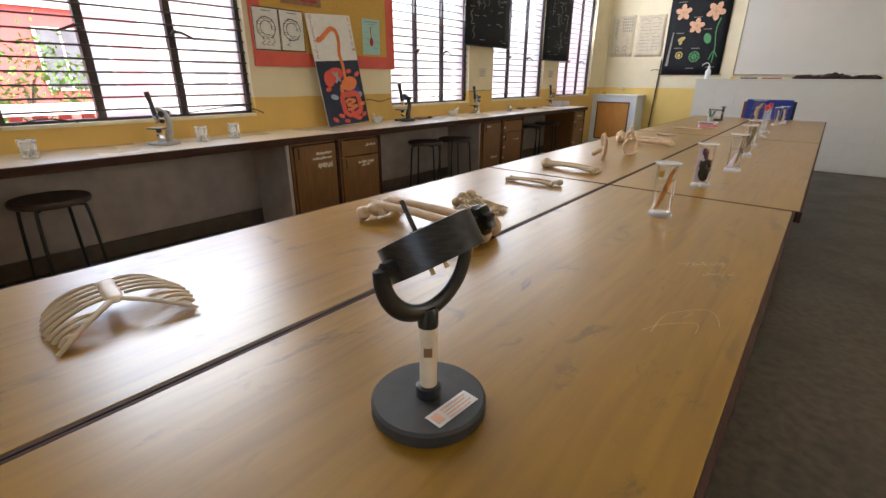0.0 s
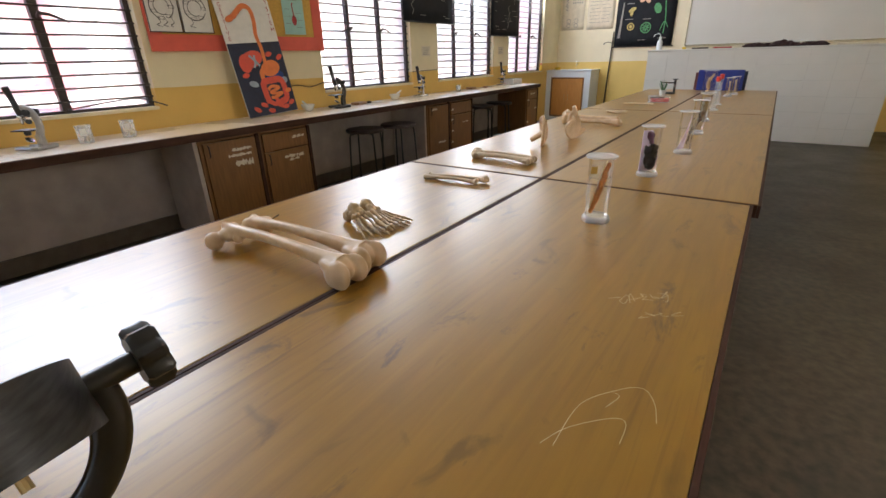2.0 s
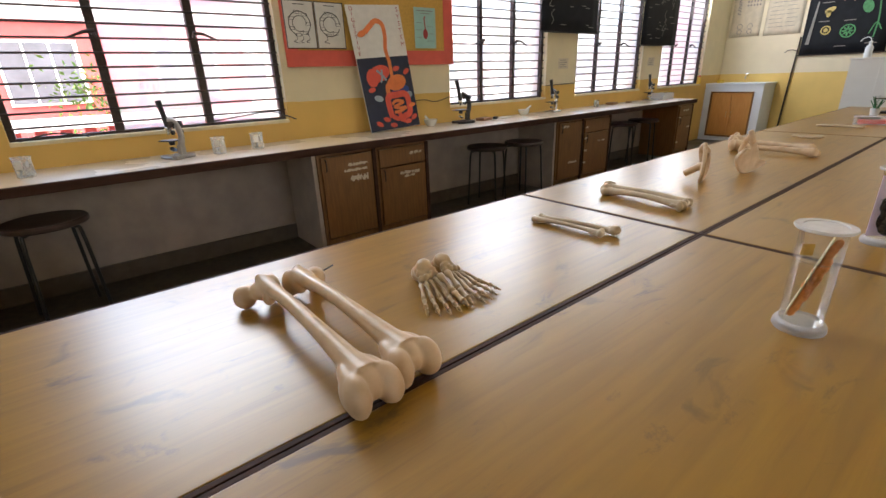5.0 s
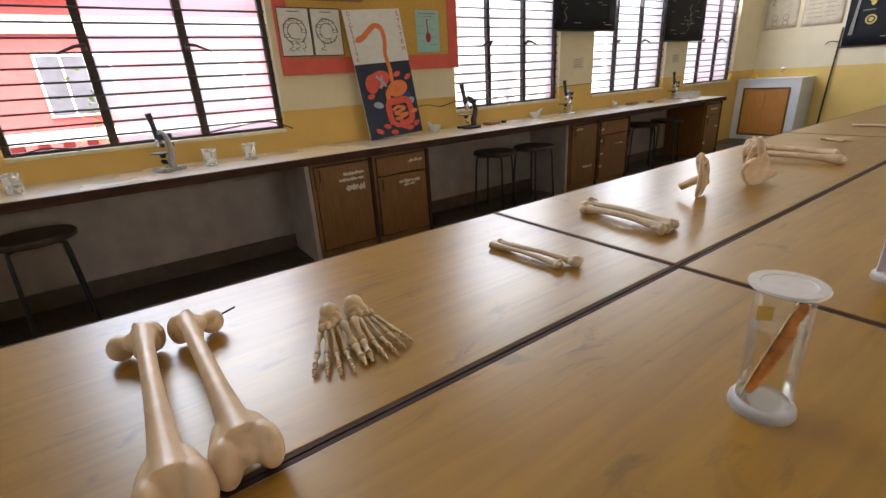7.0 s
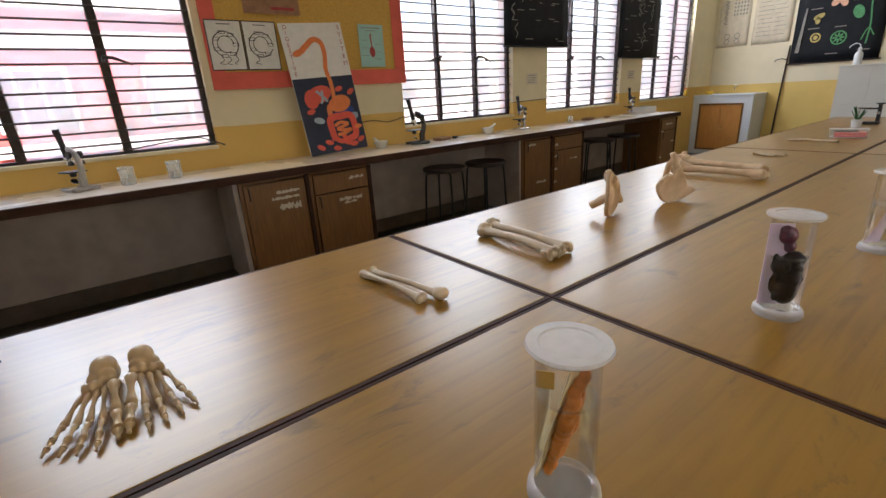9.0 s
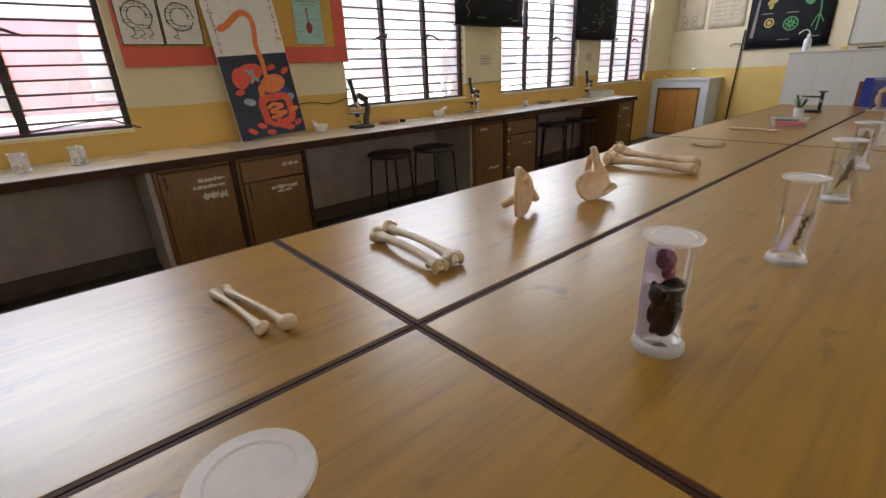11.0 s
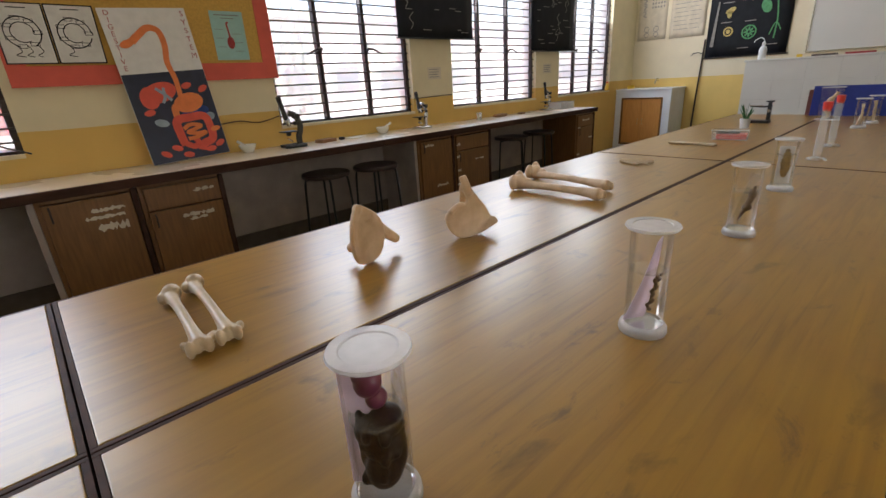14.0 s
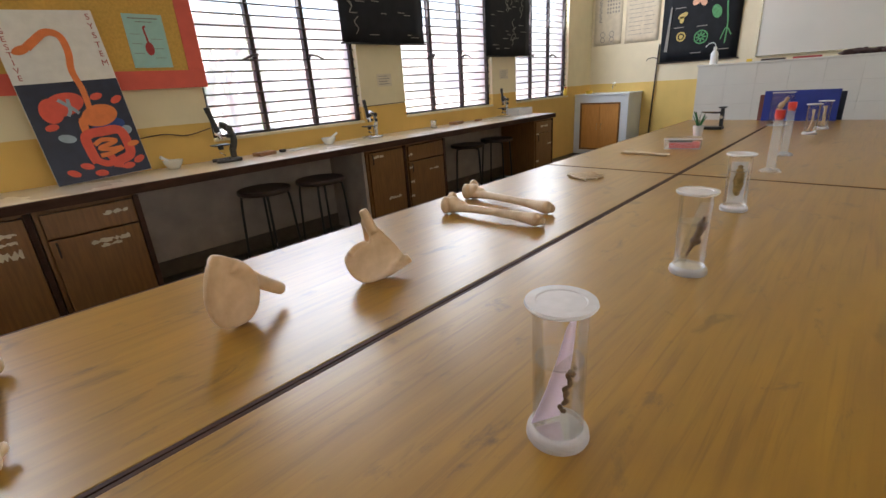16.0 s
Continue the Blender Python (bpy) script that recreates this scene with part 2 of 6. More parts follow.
def lathe(profile, seg=32, bm=None, m=None):
    """A turned solid from (radius, height) pairs round z."""
    bm = bm or bmesh.new()
    m = m or Matrix()
    rings = []
    for r, z in profile:
        if r < 1e-6:
            rings.append([bm.verts.new(m @ Vector((0, 0, z)))])
        else:
            rings.append([bm.verts.new(m @ Vector((r * math.cos(2 * math.pi * i / seg), r * math.sin(2 * math.pi * i / seg), z))) for i in range(seg)])
    for a, b in zip(rings, rings[1:]):
        for i in range(seg):
            j = (i + 1) % seg
            if len(a) == 1 and len(b) > 1:
                bm.faces.new((a[0], b[i], b[j]))
            elif len(b) == 1 and len(a) > 1:
                bm.faces.new((a[i], a[j], b[0]))
            elif len(a) > 1:
                bm.faces.new((a[i], a[j], b[j], b[i]))
    return bm


def tube(points, radii, seg=12, bm=None, flat=1.0, up=(0, 0, 1), caps=True):
    """A tapered tube along points; flat squashes it across the up direction."""
    bm = bm or bmesh.new()
    pts = [Vector(p) for p in points]
    if not isinstance(radii, (list, tuple)):
        radii = [radii] * len(pts)
    rings = []
    for i, p in enumerate(pts):
        d = (pts[min(i + 1, len(pts) - 1)] - pts[max(i - 1, 0)]).normalized()
        u = Vector(up)
        if abs(d.dot(u)) > 0.98:
            u = Vector((1, 0, 0))
        side = d.cross(u).normalized()
        top = side.cross(d).normalized()
        rings.append([bm.verts.new(p + side * radii[i] * math.cos(a) + top * radii[i] * flat * math.sin(a)) for a in [2 * math.pi * k / seg for k in range(seg)]])
    for a, b in zip(rings, rings[1:]):
        for i in range(seg):
            bm.faces.new((a[i], a[(i + 1) % seg], b[(i + 1) % seg], b[i]))
    if caps:
        bm.faces.new(rings[0][::-1])
        bm.faces.new(rings[-1])
    return bm


def ball(center, radii, bm=None, rz=0.0, rx=0.0, ry=0.0, seg=16):
    bm = bm or bmesh.new()
    bmesh.ops.create_uvsphere(bm, u_segments=seg, v_segments=seg // 2 + 2, radius=1, matrix=pose(*center, rx, ry, rz) @ Matrix.Diagonal((*radii, 1)))
    return bm


def arc(center, r, a0, a1, n, axis="xz"):
    out = []
    for i in range(n + 1):
        a = radians(a0 + (a1 - a0) * i / n)
        c, s = r * math.cos(a), r * math.sin(a)
        out.append((center[0] + c, center[1] + (s if axis == "xy" else 0), center[2] + (s if axis == "xz" else 0)))
    return out


# ---- the room ----
WX, FY = -3.18, 8.15      # inner faces of the window wall and of the front wall
EX, BY = 3.6, -4.2        # the far side and the back of the room
CEIL = 3.6
SILL, HEAD = 0.95, 3.25
WINDOWS = [(-1.60, 0.07), (1.74, 3.22), (3.80, 5.36), (5.90, 7.36)]

part("floor", box(WX - 0.3, EX + 0.3, BY - 0.3, FY + 0.3, -0.12, 0.0), M_FLOOR)
tagged(bpy.data.objects["floor"], "worn dark cement floor", "floor", kind="structure")
part("ceiling", box(WX - 0.3, EX + 0.3, BY - 0.3, FY + 0.3, CEIL, CEIL + 0.15), M_CEIL)
tagged(bpy.data.objects["ceiling"], "plain whitewashed ceiling", "ceiling", kind="structure")


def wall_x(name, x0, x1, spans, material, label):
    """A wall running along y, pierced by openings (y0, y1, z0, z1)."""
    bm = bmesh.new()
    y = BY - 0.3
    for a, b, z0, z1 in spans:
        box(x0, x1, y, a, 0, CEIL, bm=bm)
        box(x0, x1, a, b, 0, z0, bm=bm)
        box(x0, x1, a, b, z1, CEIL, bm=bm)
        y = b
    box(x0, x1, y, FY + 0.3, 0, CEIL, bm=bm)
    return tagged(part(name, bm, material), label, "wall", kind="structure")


wall_x("wall_west", WX - 0.23, WX, [(a, b, SILL, HEAD) for a, b in WINDOWS], M_WALL, "cream wall with ochre dado and four barred windows")
# unseen side wall; its opening is added to let in fill light
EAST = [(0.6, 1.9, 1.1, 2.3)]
wall_x("wall_east", EX, EX + 0.23, EAST, M_WALL, "unseen cream wall with ochre dado and an added light opening")
tagged(part("wall_north", box(WX, EX, FY, FY + 0.23, 0, CEIL), M_WALL_F), "pale cream front wall with yellow dado", "wall", kind="structure")
# back wall out of view, with an opening added for light from behind
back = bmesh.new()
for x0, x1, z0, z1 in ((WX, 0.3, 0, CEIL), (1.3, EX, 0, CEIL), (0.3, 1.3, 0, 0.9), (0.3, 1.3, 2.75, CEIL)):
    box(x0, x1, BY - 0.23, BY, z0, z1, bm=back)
tagged(part("wall_south", back, M_WALL), "unseen cream back wall with ochre dado and an added light opening", "wall", kind="structure")


def window(name, y0, y1):
    w = thing(name, (WX - 0.09, y0, SILL), 0, "dark steel casement window with horizontal guard bars", "window", kind="structure")
    width, h = y1 - y0, HEAD - SILL
    fr = bmesh.new()
    box(-0.02, 0.03, 0, 0.035, 0, h, bm=fr)
    box(-0.02, 0.03, width - 0.035, width, 0, h, bm=fr)
    box(-0.02, 0.03, 0.035, width - 0.035, 0, 0.03, bm=fr)
    box(-0.02, 0.03, 0.035, width - 0.035, h - 0.03, h, bm=fr)
    part("window_frame", fr, M_STEEL, w)
    third = width / 3
    bar = 0.026 if y0 < 0 else 0.018
    for k in (1, 2):
        part("mullion", box(-0.025, 0.03, third * k - bar, third * k + bar, 0.03, h - 0.03, 0.004), M_STEEL, w)
    z = 0.085
    while z < h - 0.05:
        part("guard_bar", tube([(0.045, 0.0, z), (0.045, width, z)], 0.0066, 8), M_STEEL, w)
        z += 0.083
    for k in range(1 if y0 < 0 else 0, 3):
        p = part("pane", box(-0.008, -0.004, third * k + 0.03, third * (k + 1) - 0.03, 0.03, h - 0.03), M_PANE, w)
        p.visible_shadow = False
    for k in (1, 2):
        b = tube([(0.05, third * k, 0.60), (0.075, third * k, 0.62), (0.085, third * k + (2 * k - 3) * 0.05, 0.615), (0.08, third * k + (2 * k - 3) * 0.15, 0.575)], [0.014, 0.013, 0.010, 0.007], 8)
        part("casement_handle", b, M_STEEL, w)
    part("window_sill", box(0.03, 0.105, 0.0, width, -0.012, 0.012, 0.004), M_SILL, w)
    return w


for i, (a, b) in enumerate(WINDOWS):
    window("window_%d" % (i + 1), a, b)

# ---- long worktop along the windows ----
C0, C1 = -4.19, 5.95
CT = 0.80
worktop = thing("worktop", (0, 0, 0), 0, "long pale laminate worktop with dark wooden lip under the windows", "worktop")
part("slab", box(WX + 0.004, -2.60, C0, C1, CT - 0.028, CT, 0.003), M_CTOP, worktop)
part("lip", box(-2.598, -2.575, C0, C1, CT - 0.055, CT - 0.002, 0.004), M_EDGE, worktop)
tagged(part("plaster_back", box(WX + 0.004, WX + 0.02, C0, C1, 0.12, CT - 0.03), M_GREY), "grey plaster back under the worktop", "wall panel", kind="structure")
tagged(part("baseboard", box(WX + 0.004, WX + 0.035, C0, C1, 0.0, 0.118), M_SKIRT), "dark cement skirting along the wall", "baseboard", kind="structure")


def cabinet(y0, y1, drawer, label, masonry=False):
    c = thing("base_cabinet", (-2.63, y0, 0), 0, label, "cabinet", "base cabinets under the worktop")
    w = y1 - y0
    body = bmesh.new()
    box(-0.52, 0, 0, 0.02, 0, 0.742, bm=body)
    box(-0.52, 0, w - 0.02, w, 0, 0.742, bm=body)
    box(-0.52, 0, 0.02, w - 0.02, 0.0, 0.09, bm=body)
    box(-0.52, -0.5, 0.02, w - 0.02, 0.09, 0.742, bm=body)
    box(-0.5, 0, 0.02, w - 0.02, 0.722, 0.742, bm=body)
    part("body", body, M_CAB, c)
    if masonry:
        part("plastered_side", box(-0.52, -0.012, -0.034, -0.002, 0, 0.742, 0.003), M_GREY, c, "grey plastered support wall")
    top = 0.715
    if drawer:
        part("drawer", box(-0.004, 0.016, 0.024, w - 0.024, 0.575, 0.715, 0.003), M_CAB, c)
        top = 0.565
    door = part("door", box(-0.004, 0.016, 0.024, w - 0.024, 0.1, top, 0.003), M_CAB, c)
    part("frame_strip", box(0.002, 0.018, w - 0.018, w + 0.012, 0.02, 0.735, 0.002), M_EDGE, c)
    part("handle", tube([(0.018, 0.055, top - 0.10), (0.034, 0.055, top - 0.095), (0.034, 0.055, top - 0.02), (0.018, 0.055, top - 0.015)], 0.005, 8), M_STEEL, door)
    return c


CABS = [(-2.95, -2.45, False), (-2.45, -1.93, True), (0.02, 0.49, False), (0.51, 1.00, True), (2.77, 3.22, False), (3.24, 3.77, True), (5.50, 5.93, True)]
cabs = [cabinet(a, b, d, "dark brown veneer cabinet with peeling paper labels", not d) for a, b, d in CABS]

# ---- tables in two rows ----
TT = 0.80


def lab_table(x0, x1, y0, y1):
    t = thing("laboratory_table", ((x0 + x1) / 2, (y0 + y1) / 2, 0), 0, "oak laminate laboratory table with dark wooden edging", "table", "laboratory tables in two rows")
    hx, hy = (x1 - x0) / 2, (y1 - y0) / 2
    e = 0.0095
    part("tabletop", box(-hx + e, hx - e, -hy + e, hy - e, TT - 0.035, TT, 0.002), M_TOP, t)
    for sx in (-1, 1):
        xs = sorted((sx * hx, sx * (hx - e + 0.0005)))
        part("edging", box(xs[0], xs[1], -hy, hy, TT - 0.042, TT - 0.0008, 0.0008), M_EDGE, t)
    for sy in (-1, 1):
        ys = sorted((sy * hy, sy * (hy - e + 0.0005)))
        part("edging", box(-hx + e, hx - e, ys[0], ys[1], TT - 0.042, TT - 0.0008, 0.0008), M_EDGE, t)
    for sy in (-1, 1):
        part("apron", box(-hx + 0.07, hx - 0.07, sy * (hy - 0.06) - 0.01, sy * (hy - 0.06) + 0.01, TT - 0.15, TT - 0.036), M_CAB, t)
    for sx in (-1, 1):
        part("apron", box(sx * (hx - 0.05) - 0.01, sx * (hx - 0.05) + 0.01, -hy + 0.08, hy - 0.08, TT - 0.15, TT - 0.036), M_CAB, t)
        for sy in (-1, 1):
            cx, cy = sx * (hx - 0.06), sy * (hy - 0.09)
            part("leg", box(cx - 0.025, cx + 0.025, cy - 0.025, cy + 0.025, 0.0, TT - 0.036, 0.004), M_CAB, t)
    return t


ROWS_Y = [(-2.5, -0.0015), (0.0015, 2.4985), (2.5015, 5.0)]
for y0, y1 in ROWS_Y:
    lab_table(-0.666, -0.0015, y0, y1)
    lab_table(0.0015, 0.702 if y0 < 0 else 0.722, y0, y1)

# ---- tiled demonstration counter and sink unit at the front ----
DY, DT = 6.55, 1.27
demo = thing("demonstration_counter", (0, 0, 0), 0, "tall white glazed tile demonstration counter before the board", "counter")
part("body", box(-1.06, 1.88, DY + 0.012, DY + 0.62, 0, DT - 0.02), M_GROUT, demo)
part("top", box(-1.075, 1.895, DY - 0.005, DY + 0.64, DT - 0.02, DT, 0.004), M_TILE, demo)

M_WHITE = mat("whitewash", (0.74, 0.77, 0.80), 0.6, grain=0.06, scale=6, stain=0.15, bump=0.05)
M_DOOR = mat("orange_brown_ply", (0.62, 0.29, 0.08), 0.4, scale=8, stretch=(8, 8, 0.8), color2=(0.54, 0.235, 0.06), bump=0.05)
M_BRASS = mat("dull_brass", (0.55, 0.42, 0.22), 0.35, metal=1.0, grain=0.2, scale=30)
M_CHROME = mat("chrome", (0.75, 0.75, 0.76), 0.15, metal=1.0, grain=0.08, scale=20)
M_BLACK = mat("black_enamel", (0.02, 0.02, 0.022), 0.35, grain=0.3, scale=40, bump=0.05)
M_IRON = mat("worn_grey_black_metal", (0.055, 0.053, 0.055), 0.38, metal=0.6, grain=0.4, scale=60, stretch=(1, 1, 6), bump=0.08)
M_GREYMET = mat("grey_hammered_enamel", (0.07, 0.066, 0.064), 0.35, metal=0.5, grain=0.25, scale=60, bump=0.05)
M_PALEMET = mat("pale_grey_enamel", (0.42, 0.40, 0.38), 0.3, metal=0.4, grain=0.15, scale=40)
M_SLATE = mat("dark_grey_painted_disc", (0.052, 0.046, 0.041), 0.58, grain=0.5, scale=18, stain=0.5, bump=0.1, rough_var=0.12)
M_BONE = mat("varnished_bone", (0.66, 0.47, 0.29), 0.40, grain=0.22, scale=28, bump=0.16, stain=0.2, color2=(0.55, 0.37, 0.215))
M_BONE2 = mat("pale_resin_bone", (0.58, 0.44, 0.28), 0.4, grain=0.16, scale=24, bump=0.15, stain=0.2)
# foot bones: the shade of their backlit side is put into a browner base
M_FOOTBONE = mat("backlit_brown_bone", (0.55, 0.385, 0.20), 0.34, grain=0.3, scale=30, bump=0.2, stain=0.3)
M_IVORY = mat("ivory_plastic", (0.74, 0.62, 0.45), 0.35, grain=0.1, scale=20, stain=0.15)
M_PAPER = mat("white_paper", (0.78, 0.76, 0.72), 0.8, grain=0.08, scale=20)
M_OLDPAPER = mat("yellowed_paper", (0.70, 0.61, 0.47), 0.85, grain=0.12, scale=14, stain=0.2)
M_BLACKCLOTH = mat("black_printed_vinyl", (0.012, 0.013, 0.018), 0.65, grain=0.3, scale=10, bump=0.1, spec=0.25)
M_INK = mat("black_ink", (0.03, 0.03, 0.035), 0.7, grain=0.2, scale=20)
M_GREYINK = mat("faded_grey_ink", (0.30, 0.28, 0.26), 0.8, grain=0.2, scale=20)
M_RED = mat("red_border_card", (0.74, 0.13, 0.09), 0.7, grain=0.1, scale=10, stain=0.1)
M_FELT = mat("ochre_felt", (0.66, 0.40, 0.09), 0.9, grain=0.15, scale=60, bump=0.2)
M_ORANGE = mat("orange_poster_paint", (0.80, 0.22, 0.06), 0.6, grain=0.12, scale=20)
M_SCARLET = mat("scarlet_poster_paint", (0.74, 0.10, 0.06), 0.6, grain=0.12, scale=20)
M_MAROON = mat("maroon_lettering", (0.40, 0.05, 0.05), 0.7, grain=0.1, scale=20)
M_NAVY = mat("navy_black_poster_paint", (0.016, 0.022, 0.055), 0.5, grain=0.3, scale=14)
M_BLUE = mat("blue_poster_paint", (0.02, 0.06, 0.25), 0.5, grain=0.2, scale=14)
M_BLUEGREY = mat("blue_grey_poster_paint", (0.35, 0.42, 0.50), 0.6, grain=0.2, scale=14)
M_CYAN = mat("pale_cyan_paper", (0.38, 0.62, 0.58), 0.8, grain=0.06, scale=20)
M_PETAL = mat("peach_petals_print", (0.85, 0.48, 0.32), 0.6, grain=0.25, scale=30)
M_GREENPRINT = mat("green_print", (0.10, 0.36, 0.14), 0.6, grain=0.3, scale=30)
M_YELLOWPRINT = mat("yellow_print", (0.65, 0.50, 0.16), 0.6, grain=0.3, scale=30)
M_BOARD = mat("whiteboard_enamel", (0.70, 0.68, 0.64), 0.22, grain=0.03, scale=3, rough_var=0.08)
M_CLOTH = mat("dark_maroon_duster_cloth", (0.06, 0.03, 0.03), 0.9, grain=0.4, scale=60, bump=0.3)
M_STOOL = mat("dark_brown_stool_wood", (0.045, 0.022, 0.015), 0.4, grain=0.4, scale=20, bump=0.08)
M_PORC = mat("white_porcelain", (0.80, 0.78, 0.72), 0.2, grain=0.04, scale=10)
M_BOXWOOD = mat("brown_slide_box", (0.35, 0.18, 0.09), 0.5, grain=0.3, scale=20)
M_GREENLEAF = mat("plastic_leaf", (0.03, 0.14, 0.04), 0.45, grain=0.4, scale=30)
M_REDPL = mat("red_rubber", (0.72, 0.06, 0.05), 0.4, grain=0.1, scale=20)
M_BINDER = mat("blue_binder_cover", (0.015, 0.035, 0.26), 0.35, grain=0.15, scale=20)
M_BROWNBOOK = mat("brown_book_cover", (0.18, 0.05, 0.035), 0.5, grain=0.2, scale=20)
M_LILAC = mat("lilac_card", (0.82, 0.68, 0.86), 0.7, grain=0.08, scale=20)
M_CREAMCARD = mat("cream_card", (0.76, 0.68, 0.44), 0.7, grain=0.1, scale=20)
M_CRAY = mat("orange_preserved_flesh", (0.72, 0.27, 0.07), 0.35, grain=0.45, scale=40, bump=0.4)
M_LIVER = mat("dark_purple_brown_flesh", (0.012, 0.003, 0.005), 0.45, grain=0.5, scale=40, bump=0.3, spec=0.25)
M_PLUM = mat("plum_flesh", (0.13, 0.02, 0.06), 0.3, grain=0.4, scale=40, bump=0.3)
M_BROWNSPEC = mat("brown_dried_insect", (0.16, 0.09, 0.05), 0.5, grain=0.5, scale=60, bump=0.4)
M_TANSPEC = mat("tan_preserved_worm", (0.32, 0.20, 0.06), 0.5, grain=0.5, scale=60, bump=0.4)
M_YELLOWPL = mat("yellow_plastic", (0.80, 0.52, 0.04), 0.4, grain=0.1, scale=20)
M_CHALK = mat("white_scratch", (0.72, 0.60, 0.40), 0.8, grain=0.3, scale=60)
M_GLASS = clear("clear_glass", (0.99, 0.99, 0.99), 0.04, 0.02, 0.5)
M_LIQUID = clear("clear_preserving_fluid", (0.985, 0.98, 0.945), 0.0)


def frosted(name, color, see):
    """Milky translucent plastic."""
    m = bpy.data.materials.new(name)
    m.use_nodes = True
    n, l = m.node_tree.nodes, m.node_tree.links
    p = n["Principled BSDF"]
    p.inputs["Base Color"].default_value = (*color, 1)
    p.inputs["Roughness"].default_value = 0.3
    tr = n.new("ShaderNodeBsdfTransparent")
    no = n.new("ShaderNodeTexNoise")
    no.inputs["Scale"].default_value = 5
    mr = n.new("ShaderNodeMapRange")
    mr.inputs["To Min"].default_value, mr.inputs["To Max"].default_value = see - 0.06, see + 0.06
    l.new(no.outputs["Fac"], mr.inputs["Value"])
    mx = n.new("ShaderNodeMixShader")
    l.new(mr.outputs[0], mx.inputs["Fac"])
    l.new(p.outputs[0], mx.inputs[1])
    l.new(tr.outputs[0], mx.inputs[2])
    l.new(mx.outputs[0], n["Material Output"].inputs["Surface"])
    return m


M_FROST = frosted("frosted_plastic", (0.86, 0.85, 0.86), 0.50)
M_FOOT = frosted("clear_frosted_plastic", (0.86, 0.84, 0.85), 0.58)
M_FROST2 = frosted("milky_plastic", (0.80, 0.80, 0.80), 0.5)
M_CLEARBOX = frosted("clear_box_plastic", (0.8, 0.82, 0.82), 0.72)
M_CLEARER = frosted("thin_clear_plastic", (0.8, 0.82, 0.82), 0.86)
M_BOTTLE = frosted("white_squeeze_plastic", (0.82, 0.84, 0.86), 0.1)


# ---- flat print helpers: coordinates (u to the right, v up) on a sheet that faces local +x ----
def flat(pts, n, bm=None):
    bm = bm or bmesh.new()
    bm.faces.new([bm.verts.new((n, u, v)) for u, v in pts])
    return bm


def oval(cu, cv, ru, rv, n, rot=0.0, bm=None, seg=20):
    c, s_ = math.cos(radians(rot)), math.sin(radians(rot))
    pts = []
    for i in range(seg):
        a = 2 * math.pi * i / seg
        x, y = ru * math.cos(a), rv * math.sin(a)
        pts.append((cu + x * c - y * s_, cv + x * s_ + y * c))
    return flat(pts, n, bm)


def rect(u0, u1, v0, v1, n, bm=None):
    return flat([(u0, v0), (u1, v0), (u1, v1), (u0, v1)], n, bm)


def smooth_line(pts, steps=6):
    out = []
    P = [Vector(p) for p in pts]
    for i in range(len(P) - 1):
        p0, p1, p2, p3 = P[max(i - 1, 0)], P[i], P[i + 1], P[min(i + 2, len(P) - 1)]
        for k in range(steps):
            t = k / steps
            out.append(0.5 * ((2 * p1) + (p2 - p0) * t + (2 * p0 - 5 * p1 + 4 * p2 - p3) * t * t + (3 * p1 - p0 - 3 * p2 + p3) * t ** 3))
    out.append(P[-1])
    return out


def ribbon(pts, w, n, bm=None, steps=6):
    """A painted stroke of width w (one value or one at each end) through points."""
    bm = bm or bmesh.new()
    L = smooth_line(pts, steps)
    rows = []
    for i, p in enumerate(L):
        d = (L[min(i + 1, len(L) - 1)] - L[max(i - 1, 0)]).normalized()
        k = i / max(1, len(L) - 1)
        ww = (w[0] * (1 - k) + w[1] * k if isinstance(w, tuple) else w) / 2
        nx, ny = -d.y * ww, d.x * ww
        rows.append((bm.verts.new((n, p.x + nx, p.y + ny)), bm.verts.new((n, p.x - nx, p.y - ny))))
    for a, b in zip(rows, rows[1:]):
        bm.faces.new((a[0], a[1], b[1], b[0]))
    return bm


def ring(cu, cv, r, w, n, bm=None, a0=0, a1=360):
    pts = [(cu + r * math.cos(radians(a0 + (a1 - a0) * i / 24)), cv + r * math.sin(radians(a0 + (a1 - a0) * i / 24))) for i in range(25)]
    return ribbon(pts, w, n, bm, 1)


def letters(text, u, v, size, n, material, parent):
    cu = bpy.data.curves.new("lettering", "FONT")
    cu.body, cu.size, cu.align_x, cu.align_y = text, size, "CENTER", "CENTER"
    tmp = new("lettering_source", cu)
    me = bpy.data.meshes.new_from_object(tmp.evaluated_get(bpy.context.evaluated_depsgraph_get()))
    bpy.data.objects.remove(tmp)
    me.transform(Matrix(((0, 0, 1, n), (1, 0, 0, u), (0, 1, 0, v), (0, 0, 0, 1))))
    me.materials.clear()
    me.materials.append(material)
    ob = new("lettering", me)
    ob.parent = parent
    return ob


def prints(name, bm, material, parent):
    """Every separate stroke of a print as a part of its own."""
    bm.verts.index_update()
    seen = set()
    for v0 in bm.verts:
        if v0.index in seen:
            continue
        stack, isle = [v0], []
        seen.add(v0.index)
        while stack:
            v = stack.pop()
            isle.append(v)
            for e in v.link_edges:
                o = e.other_vert(v)
                if o.index not in seen:
                    seen.add(o.index)
                    stack.append(o)
        one = bmesh.new()
        got = {v.index: one.verts.new(v.co) for v in isle}
        for f in {f for v in isle for f in v.link_faces}:
            one.faces.new([got[v.index] for v in f.verts])
        part(name, one, material, parent)
    bm.free()


